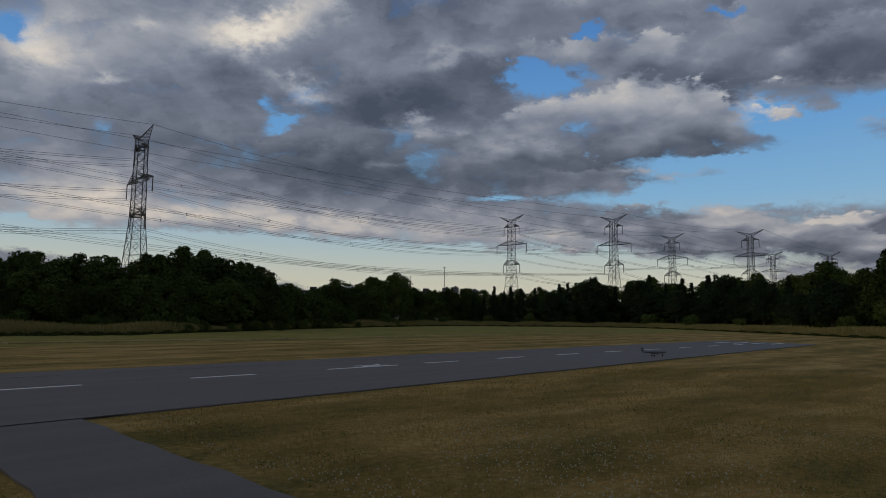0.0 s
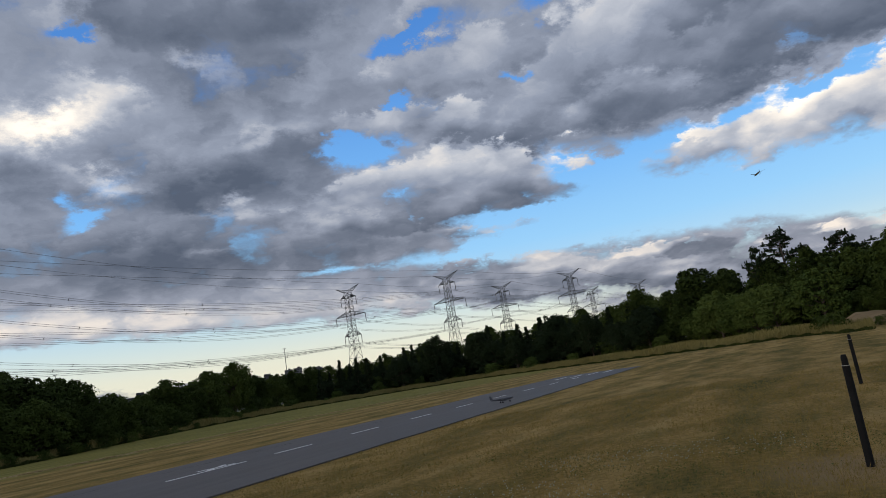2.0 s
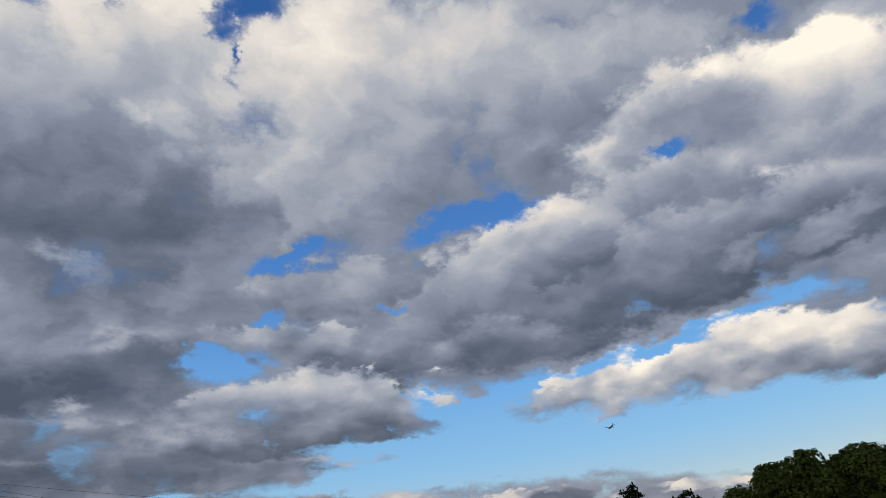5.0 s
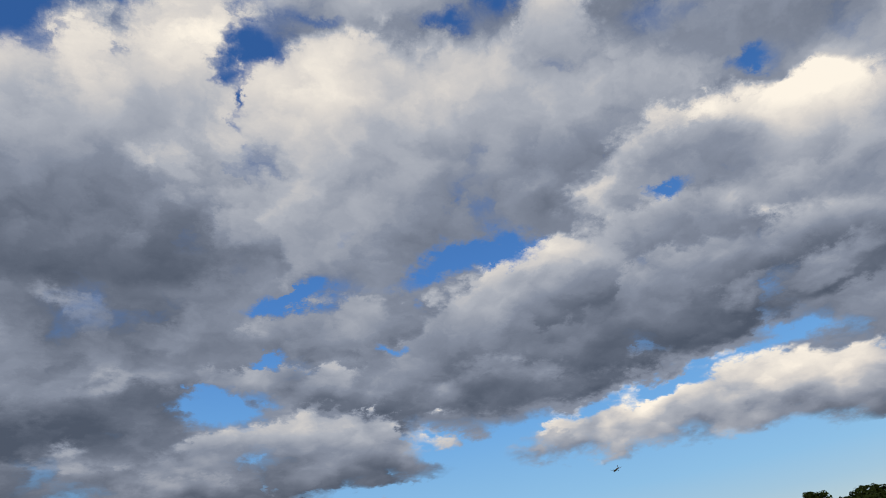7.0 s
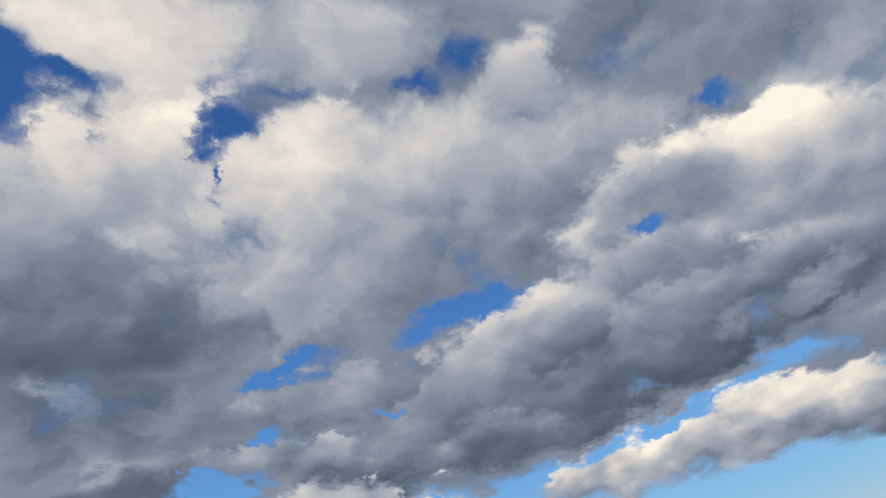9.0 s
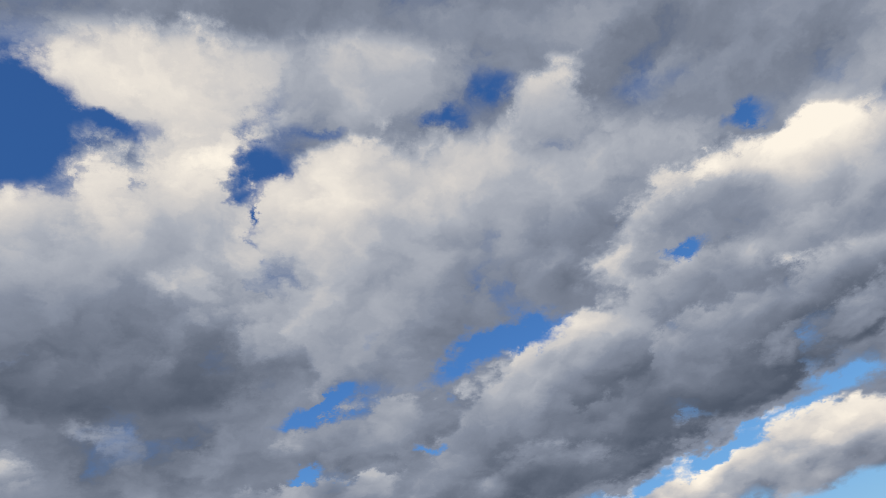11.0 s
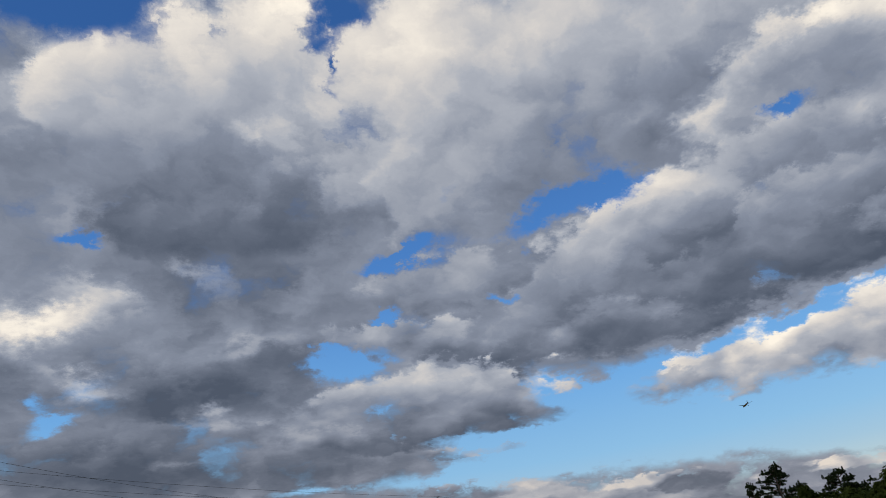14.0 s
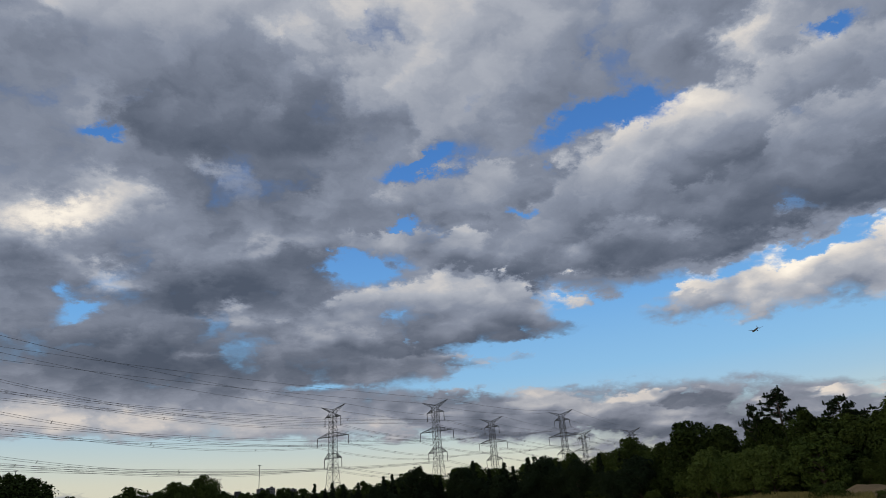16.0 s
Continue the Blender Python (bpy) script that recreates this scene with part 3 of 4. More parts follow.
for k in range(-8, 10):
    dash(8.45 + 4.42 * k, 15.95 + 0.12 * min(3, max(0, k)) - 0.015 * max(0, k - 3) ** 2, 2.95 if k == 1 else 1.85, 0.13)
# the painted cross at the runway's middle
dash(14.35, 16.45, 1.25, 0.13, 0.42)
dash(14.35, 16.45, 1.25, 0.13, -0.25)
for k in range(4):
    dash(51.5 + 0.4 * k, 18.2 - 1.2 * k, 3.2, 0.2)

taxi_way = Vector((0.70, -0.714, 0))
c0, c1 = Vector((-5.52, 10.35, 0)), Vector((-6.68, 9.2, 0))
edge = wavering(c1 - taxi_way * 1.2, c1 + taxi_way * 26, 60, 0.035, 8) + wavering(c0 + taxi_way * 26, c0 - taxi_way * 1.2, 60, 0.035, 9)
slab("taxiway", edge, 0.028, ASPHALT, "narrow grey asphalt path joining the runway", "path")

rnd0 = random.Random(12)
m0 = -20.0
while m0 < 50:  # old tar-filled cracks beside the far edge
    bm = bmesh.new()
    long = rnd0.uniform(1.2, 4.5)
    box(bm, 0, 0, 0, long, 0.035, 0.004, Matrix.Translation(on_runway(m0 + long / 2, 18.75 + rnd0.uniform(-0.06, 0.06), 0.0365)) @ Matrix.Rotation(RUN + rnd0.uniform(-0.02, 0.02), 4, "Z"))
    part("tar_crack", bm, BLACK_PLASTIC, runway)
    m0 += long + rnd0.uniform(0.1, 2.2)
bm = bmesh.new()
mouth = on_runway(3.0, NEAR + 0.03, 0.037)
box(bm, 0, 0, 0, 3.4, 0.045, 0.006, Matrix.Translation(mouth) @ Matrix.Rotation(RUN + 0.026, 4, "Z"), 0.001)
part("tar_joint", bm, BLACK_PLASTIC, runway, "black tar joint along the runway's edge")


# ---- trees ----
def leaf_quads(centres, normals, size, rng):
    """Small leaf clumps: one bent rhombus each."""
    n = len(centres)
    t = rng.normal(size=(n, 3))
    t -= normals * (t * normals).sum(1)[:, None]
    t /= np.linalg.norm(t, axis=1)[:, None] + 1e-9
    b = np.cross(normals, t)
    s = size * rng.uniform(0.6, 1.3, n)[:, None]
    v = np.stack([centres - t * s, centres - b * s * 0.55 + normals * s * 0.18, centres + t * s, centres + b * s * 0.55 + normals * s * 0.18], 1).reshape(-1, 3)
    return v.tolist(), np.arange(4 * n).reshape(-1, 4).tolist()


def lobe_leaves(lobes, count, size, rng, droop=0.0):
    weights = np.array([l[3] * l[4] for l in lobes])
    pick = rng.choice(len(lobes), count, p=weights / weights.sum())
    arr = np.array(lobes)[pick]
    d = rng.normal(size=(count, 3))
    d /= np.linalg.norm(d, axis=1)[:, None]
    d[:, 2] = np.where(d[:, 2] < -0.55, -d[:, 2], d[:, 2])
    rad = rng.uniform(0.62, 1.05, count) ** 0.7
    rad *= 1 + 0.16 * np.sin(d[:, 0] * 7 + arr[:, 0] * 5) * np.cos(d[:, 1] * 6 + arr[:, 2] * 4)
    c = arr[:, :3] + d * np.stack([arr[:, 3], arr[:, 3], arr[:, 4]], 1) * rad[:, None]
    nrm = d + rng.normal(size=(count, 3)) * 0.55 + np.array([0, 0, 0.35 - droop])
    nrm /= np.linalg.norm(nrm, axis=1)[:, None]
    return leaf_quads(c, nrm, size, rng)


def broad_tree(seed, high, wide, count, size, mat, label, category="tree", name="broadleaf_tree", low=0.12):
    rng = np.random.default_rng(seed)
    rnd = random.Random(seed)
    root = new(name)
    tagged(root, label, category)
    wood = Soup()
    lean = Vector((rnd.uniform(-0.3, 0.3), rnd.uniform(-0.3, 0.3), 0))
    trunk = [Vector((0, 0, -0.2)), Vector((0, 0, high * 0.15)) + lean * 0.3, Vector((0, 0, high * 0.4)) + lean, Vector((0, 0, high * 0.7)) + lean * 1.6]
    wood.tube(trunk, [high * 0.026, high * 0.02, high * 0.014, high * 0.005], 7)
    lobes = []
    k = 24
    for i in range(k):
        f = (i + 0.5) / k
        z = high * (low + 0.12 + (0.74 - low) * f)
        spread = wide * 0.5 * math.sqrt(max(0.05, 1 - ((f - 0.45) / 0.62) ** 2))
        a = i * 2.4 + rnd.uniform(-0.5, 0.5)
        r = spread * rnd.uniform(0.25, 0.88)
        s = wide * rnd.uniform(0.11, 0.21)
        p = Vector((math.cos(a) * r, math.sin(a) * r, z))
        lobes.append((p.x, p.y, p.z, s, s * rnd.uniform(0.7, 1.0)))
        start = trunk[1].lerp(trunk[3], max(0.0, f - 0.12))
        wood.tube([start, start.lerp(p, 0.55) + Vector((0, 0, high * 0.02)), p], [high * 0.008, high * 0.005, high * 0.002], 5)
    for i in range(22):  # ragged sprays round the crown
        a, f = rnd.uniform(0, 6.28), rnd.uniform(0.62, 1.0)
        r = wide * 0.5 * rnd.uniform(0.05, 0.9) * (1.3 - f)
        s = wide * rnd.uniform(0.035, 0.075)
        lobes.append((math.cos(a) * r, math.sin(a) * r, high * f - s * 0.4, s, s * 1.3))
    wood.put("trunk", BARK, root, smooth=True)
    v, f = lobe_leaves(lobes, count, size, rng)
    link_mesh("crown", v, f, mat, root)
    return root


def spruce_tree(seed, high, wide, tiers, label):
    rnd = random.Random(seed)
    rng = np.random.default_rng(seed)
    root = new("spruce_tree")
    tagged(root, label, "tree")
    wood = Soup()
    wood.tube([Vector((0, 0, -0.2)), Vector((0, 0, high * 0.5)), Vector((0, 0, high))], [high * 0.018, high * 0.011, 0.015], 7)
    cs, ns = [], []
    for i in range(tiers):
        f = i / (tiers - 1)
        z = high * (0.06 + 0.92 * f)
        reach = wide * 0.5 * (1 - f) ** 0.85 * rnd.uniform(0.75, 1.1) + 0.06
        for j in range(max(5, int(11 * (1 - f) + 4))):
            a = rnd.uniform(0, 6.28)
            rr = reach * rnd.uniform(0.7, 1.1)
            tip = Vector((math.cos(a) * rr, math.sin(a) * rr, z - rr * 0.22))
            if j % 3 == 0:
                wood.strut((0, 0, z), tip, 0.03, 0.008, 3)
            for s in np.linspace(0.25, 1.0, 9):
                p = Vector((0, 0, z)).lerp(tip, s)
                cs.append([p.x + rnd.gauss(0, 0.1), p.y + rnd.gauss(0, 0.1), p.z + rnd.gauss(0, 0.08)])
                ns.append([math.cos(a) * 0.5 + rnd.gauss(0, 0.35), math.sin(a) * 0.5 + rnd.gauss(0, 0.35), 0.8])
    ns = np.array(ns)
    ns /= np.linalg.norm(ns, axis=1)[:, None]
    wood.put("trunk", BARK, root, smooth=True)
    v, f = leaf_quads(np.array(cs), ns, 0.34, rng)
    link_mesh("crown", v, f, NEEDLE, root)
    return root


def pine_tree(seed, high, wide, label):
    """A tall open pine: bare leaning trunk, level boughs with tufts at their ends."""
    rnd = random.Random(seed)
    rng = np.random.default_rng(seed)
    root = new("pine_tree")
    tagged(root, label, "tree")
    wood = Soup()
    stem = [Vector((0, 0, -0.2)), Vector((-0.3, 0.1, high * 0.35)), Vector((-0.9, 0, high * 0.7)), Vector((-1.0, 0, high * 0.98))]
    wood.tube(stem, [high * 0.022, high * 0.017, high * 0.011, high * 0.004], 8)
    lobes = []
    for i in range(19):
        f = 0.62 + 0.37 * i / 18
        base = stem[2].lerp(stem[3], (f - 0.7) / 0.28) if f > 0.7 else stem[1].lerp(stem[2], (f - 0.35) / 0.35)
        a = i * 2.4 + rnd.uniform(-0.4, 0.4)
        r = wide * 0.5 * rnd.uniform(0.55, 1.1) * (1.1 - 0.75 * max(0.0, f - 0.8) / 0.2)
        tip = base + Vector((math.cos(a) * r, math.sin(a) * r, r * rnd.uniform(0.05, 0.45)))
        wood.tube([base, base.lerp(tip, 0.6) - Vector((0, 0, 0.15)), tip], [0.10, 0.06, 0.03], 5)
        for s in (0.45, 0.62, 0.8, 1.0):
            p = base.lerp(tip, s) + Vector((rnd.gauss(0, 0.25), rnd.gauss(0, 0.25), rnd.gauss(0.05, 0.12)))
            q = rnd.uniform(0.5, 0.85)
            lobes.append((p.x, p.y, p.z + 0.1, q, q * 0.3))
            # upright finger-like shoots
            lobes.append((p.x + rnd.gauss(0, 0.3), p.y + rnd.gauss(0, 0.3), p.z + 0.35, q * 0.2, q * 0.6))
    wood.put("trunk", BARK, root, smooth=True)
    v, f = lobe_leaves(lobes, 16000, 0.11, rng, -0.3)
    link_mesh("crown", v, f, NEEDLE, root)
    return root


def scatter(prototypes, rows, group, seed):
    """rows: azimuth, distance, height over the prototype's own, all trees planted upright on the ground."""
    rnd = random.Random(seed)
    for az, dist, scale in rows:
        base = rnd.choice(prototypes)
        p = polar(az, dist, -0.05)
        w = scale * rnd.uniform(0.92, 1.28)
        ob = copy_thing(base, Matrix.Translation(p) @ Matrix.Rotation(rnd.uniform(0, 6.28), 4, "Z") @ Matrix.Diagonal((w, w, scale, 1)))
        ob["group"] = group


def along(points, value):
    """Piecewise-linear reading of a short table."""
    xs, ys = zip(*points)
    return float(np.interp(value, xs, ys))


# the wood's distance and the skyline's elevation, by azimuth
WOOD = [(-80, 80), (-34, 76), (-20, 80), (-14, 92), (-8, 120), (0, 185), (10, 200), (24, 180), (34, 140), (41, 120), (46, 116), (60, 114), (95, 90)]
SKYLINE = [(-80, 4.5), (-34, 4.4), (-31, 4.5), (-29.9, 4.0), (-26.5, 4.5), (-25.1, 4.3), (-22.5, 5.5), (-18.2, 5.0), (-16.4, 4.5), (-14.5, 3.2), (-12.2, 2.2), (-11, 2.2)]
SKYLINE += [(-9, 3.3), (-7.4, 2.5), (-5.5, 3.7), (-4.3, 3.7), (-3.0, 2.4), (3, 2.4), (6, 2.8), (11, 3.1), (13, 3.6), (14.2, 3.0), (16.5, 3.5), (21, 3.3), (23, 3.9), (28, 3.9), (31, 4.6), (32.2, 3.9), (34, 4.8)]
SKYLINE += [(38.0, 4.9), (41, 4.8), (46.5, 4.7), (48.7, 4.9), (50.2, 6.2), (51.6, 7.0), (55.6, 6.4), (60, 6.4), (95, 6.3)]


def tall_at(az, dist):
    return (1.06 if az < 30 else 1.08) * (1.6 + dist * math.tan(radians(along(SKYLINE, az))))


oaks = [broad_tree(s, 10.0, 9.6, 12500, 0.19, LEAF, "dark green broadleaf tree at the airfield's edge") for s in (11, 12, 13, 14)]
dark_oaks = [broad_tree(s, 10.0, 8.6, 11000, 0.19, NEEDLE, "blackish green broadleaf tree of the far wood") for s in (15, 16)]
pale_oaks = [broad_tree(s, 10.0, 9.0, 8000, 0.22, LEAF_PALE, "mid-green bushy broadleaf tree before the wood") for s in (21, 22)]
shrubs = [broad_tree(s, 3.0, 4.2, 2600, 0.12, LEAF, "low dark green shrub in the rough grass", "shrub", "shrub", 0.0) for s in (31, 32, 33)]
pale_shrubs = [broad_tree(s, 3.0, 3.6, 2200, 0.12, LEAF_PALE, "low pale green shrub in the rough grass", "shrub", "shrub", 0.0) for s in (34, 35)]
spruces = [spruce_tree(s, 12.0, 5.2, 34, "dark pointed spruce in the far wood") for s in (41, 42, 43)]
rng0 = random.Random(77)

rows = []
az = -40.0
while az < 75:  # the front rank, its tops along the skyline
    d = along(WOOD, az) * rng0.uniform(0.98, 1.05)
    if not 2.4 < az < 30:
        rows.append((az, d, tall_at(az, d) / 10.0 * rng0.uniform(0.86, 1.0)))
    az += math.degrees(rng0.uniform(0.36, 0.58) * tall_at(az, d) / d)
scatter(oaks, rows, "trees of the wood", 1)
rows = []
az = -44.0
while az < 80:  # the ranks behind
    d = along(WOOD, az) * rng0.uniform(1.12, 1.3)
    rows.append((az, d, tall_at(az, d) / 10.0 * rng0.uniform(0.78, 0.95)))
    az += math.degrees(rng0.uniform(0.35, 0.6) * tall_at(az, d) / d)
scatter(oaks, rows, "trees of the wood", 2)
rows = []
az = 2.0
while az < 31:
    d = along(WOOD, az) * rng0.uniform(0.94, 1.06)
    rows.append((az, d, tall_at(az, d) / 12.0 * rng0.uniform(0.72, 1.04)))
    az += math.degrees(rng0.uniform(0.16, 0.36) * tall_at(az, d) / d)
scatter(spruces, rows, "spruces of the wood", 3)
rows = [(float(az) + rng0.uniform(-0.3, 0.3), along(WOOD, az) * rng0.uniform(0.95, 1.04), tall_at(az, along(WOOD, az)) / 10.0 * rng0.uniform(0.5, 0.7)) for az in np.arange(2, 31, 1.1)]
scatter(dark_oaks, rows, "trees of the wood", 14)
rows = [(float(az) + rng0.uniform(-0.4, 0.4), along(WOOD, az) * rng0.uniform(0.97, 1.1), rng0.uniform(1.1, 1.7)) for az in np.arange(-40, 72, 0.75)]
scatter(shrubs, rows, "undergrowth of the wood", 15)
scatter(dark_oaks, [(12.8, 190, 1.32), (16.4, 186, 1.26), (22.9, 176, 1.32), (25.8, 168, 1.1), (9.6, 178, 0.9), (19.4, 175, 0.95)], "trees of the wood", 4)
rows = [(az, along(WOOD, az) * rng0.uniform(0.9, 0.96), tall_at(az, along(WOOD, az)) / 10 * rng0.uniform(0.42, 0.68)) for az in (34.5, 36.0, 37.2, 38.6, 40.0, 43.2)]
scatter(pale_oaks, rows, "bushy trees before the wood", 5)
rows = [(az, 108 * rng0.uniform(1.0, 1.04), tall_at(az, 108) / 10 * rng0.uniform(0.38, 0.55)) for az in (44.6, 46.0, 47.6, 49.0, 50.8, 52.0, 53.4, 55.0, 57.0, 59.0)]
scatter([oaks[1], pale_oaks[0], oaks[3]], rows, "bushy trees before the wood", 16)
rows = [(az, along(WOOD, az) * rng0.uniform(0.9, 0.97), tall_at(az, along(WOOD, az)) / 10 * rng0.uniform(0.45, 0.7)) for az in np.arange(-36, -12, 1.5)]
scatter(oaks, rows, "bushy trees before the wood", 6)
rows = [(float(az) + rng0.uniform(-0.3, 0.3), along(WOOD, az) * rng0.uniform(0.89, 0.99), rng0.uniform(0.45, 1.05)) for az in np.arange(-37, -4, 0.95)]
scatter(shrubs[:2] + pale_shrubs, rows, "shrubs along the rough", 7)
rows = [(float(az) + rng0.uniform(-0.4, 0.4), along(WOOD, az) * rng0.uniform(0.83, 0.95), rng0.uniform(0.25, 0.6)) for az in np.arange(-37, 4, 0.62)]
scatter(shrubs + pale_shrubs, rows, "low bushes in the rough", 17)
rows = [(float(az) + rng0.uniform(-0.5, 0.5), along(WOOD, az) * rng0.uniform(0.9, 0.95), rng0.uniform(0.5, 1.2)) for az in np.arange(-3, 42, 3.4)]
scatter(pale_shrubs, rows, "pale shrubs along the rough", 8)
rows = [(42.9, 74, 0.55), (43.6, 72, 0.62), (46.5, 74, 0.3), (47.4, 73, 0.42), (48.8, 72, 0.55), (50.0, 71, 0.62), (53.2, 70, 0.6), (57.6, 68, 0.6), (39.4, 92, 0.5), (38.2, 95, 0.45)]
scatter(shrubs, rows, "shrubs before the bank", 9)
pine = pine_tree(51, 16.2, 7.0, "tall open dark pine with a leaning trunk")
pine.matrix_basis = Matrix.Translation(polar(41.9, 124, 0)) @ Matrix.Rotation(radians(-40), 4, "Z")
other = pine_tree(58, 13.9, 7.4, "shorter flat-topped dark pine above the wood")
other.matrix_basis = Matrix.Translation(polar(45.3, 126, 0)) @ Matrix.Rotation(radians(60), 4, "Z")
third = copy_thing(other, Matrix.Translation(polar(39.5, 124, 0)) @ Matrix.Rotation(radians(200), 4, "Z") @ Matrix.Diagonal((0.62, 0.62, 1.02, 1)))
tagged(third, "narrow dark pine beside a taller one")
for k, base in enumerate(oaks + dark_oaks + pale_oaks + shrubs + pale_shrubs + spruces):  # the prototypes stand in the wood too
    p = polar(-78 + 2.6 * k, 92, 0)
    base.matrix_basis = Matrix.Translation(p)

# the rough: a strip of tall stalks between lawn and wood
ROUGH = [(-80, 58), (-34, 57), (-25, 59), (-17, 74), (-8, 105), (0, 145), (10, 165), (16, 165), (24, 119), (31, 93), (37.5, 81), (41, 78), (44, 66), (47, 62)]


def build_rough():
    rng = np.random.default_rng(5)
    n = 190000
    az = rng.uniform(-38, 46, n)
    lo, hi = np.interp(az, *zip(*ROUGH)), np.interp(az, *zip(*WOOD)) * 1.0
    d = lo + (hi - lo) * rng.uniform(0, 1, n) ** 1.6
    x, y = np.sin(np.radians(az)) * d, np.cos(np.radians(az)) * d
    h = rng.uniform(0.55, 1.2, n) * (0.8 + 0.35 * np.sin(x * 0.35) * np.cos(y * 0.27)) * np.clip((d - lo) / 2.5 + 0.5, 0.4, 1)
    a = rng.uniform(0, 6.28, n)
    w = rng.uniform(0.02, 0.05, n) * (d / 70)
    lean = rng.normal(size=(n, 2)) * 0.12
    z0 = np.zeros(n) - 0.02
    v = np.stack([np.stack([x - np.cos(a) * w, y - np.sin(a) * w, z0], 1), np.stack([x + np.cos(a) * w, y + np.sin(a) * w, z0], 1),
                  np.stack([x + lean[:, 0] + np.cos(a) * w * 0.4, y + lean[:, 1] + np.sin(a) * w * 0.4, h], 1), np.stack([x + lean[:, 0] - np.cos(a) * w * 0.4, y + lean[:, 1] - np.sin(a) * w * 0.4, h * 0.96], 1)], 1).reshape(-1, 3)
    ob = link_mesh("tall_grass", v.tolist(), np.arange(4 * n).reshape(-1, 4).tolist(), STALK)
    tagged(ob, "tall uncut straw and green grass before the wood", "grass", kind="stuff")


def blades(name, x, y, h, w, lean, mat, label, rng):
    """One mesh of upright tapering blades."""
    n = len(x)
    a = rng.uniform(0, 6.28, n)
    tip = rng.normal(size=(n, 2)) * lean
    z0 = np.full(n, -0.02)
    v = np.stack([np.stack([x - np.cos(a) * w, y - np.sin(a) * w, z0], 1), np.stack([x + np.cos(a) * w, y + np.sin(a) * w, z0], 1),
                  np.stack([x + tip[:, 0] + np.cos(a) * w * 0.4, y + tip[:, 1] + np.sin(a) * w * 0.4, h], 1), np.stack([x + tip[:, 0] - np.cos(a) * w * 0.4, y + tip[:, 1] - np.sin(a) * w * 0.4, h * 0.94], 1)], 1).reshape(-1, 3)
    tagged(link_mesh(name, v.tolist(), np.arange(4 * n).reshape(-1, 4).tolist(), mat), label, "grass", kind="stuff")


def build_margins():
    """Dark blades where the mower stops, painting the tall grass's shaded face, and a windrow of cut straw on the far
    lawn.
    """
    rng = np.random.default_rng(15)
    n = 42000
    az = rng.uniform(-38, 46, n)
    lo = np.interp(az, *zip(*ROUGH))
    d = lo + rng.normal(size=n) * 0.5 + 0.5 * np.sin(az * 2.1)
    h = rng.uniform(0.12, 0.3, n) * (0.85 + 0.3 * np.sin(az * 5.0))
    # added strip of dark blades in place of shade on the tall grass
    blades("edge_weeds", np.sin(np.radians(az)) * d, np.cos(np.radians(az)) * d, h, rng.uniform(0.04, 0.09, n) * d / 70, 0.12, SHADED_FACE, "added dark green blades standing in for the shaded face of the tall grass", rng)
    n = 26000
    m = rng.uniform(-40, 74, n)
    off = 40.2 + 0.5 * np.sin(m * 0.16) + rng.normal(size=n) * 0.22
    x, y = ALONG.x * m + ACROSS.x * off, ALONG.y * m + ACROSS.y * off
    h = rng.uniform(0.04, 0.12, n) * (0.6 + 0.4 * np.sin(m * 1.3) ** 2)
    blades("windrow", x, y, h, rng.uniform(0.02, 0.05, n), 0.16, STRAW, "thin pale windrow of cut straw on the lawn", rng)


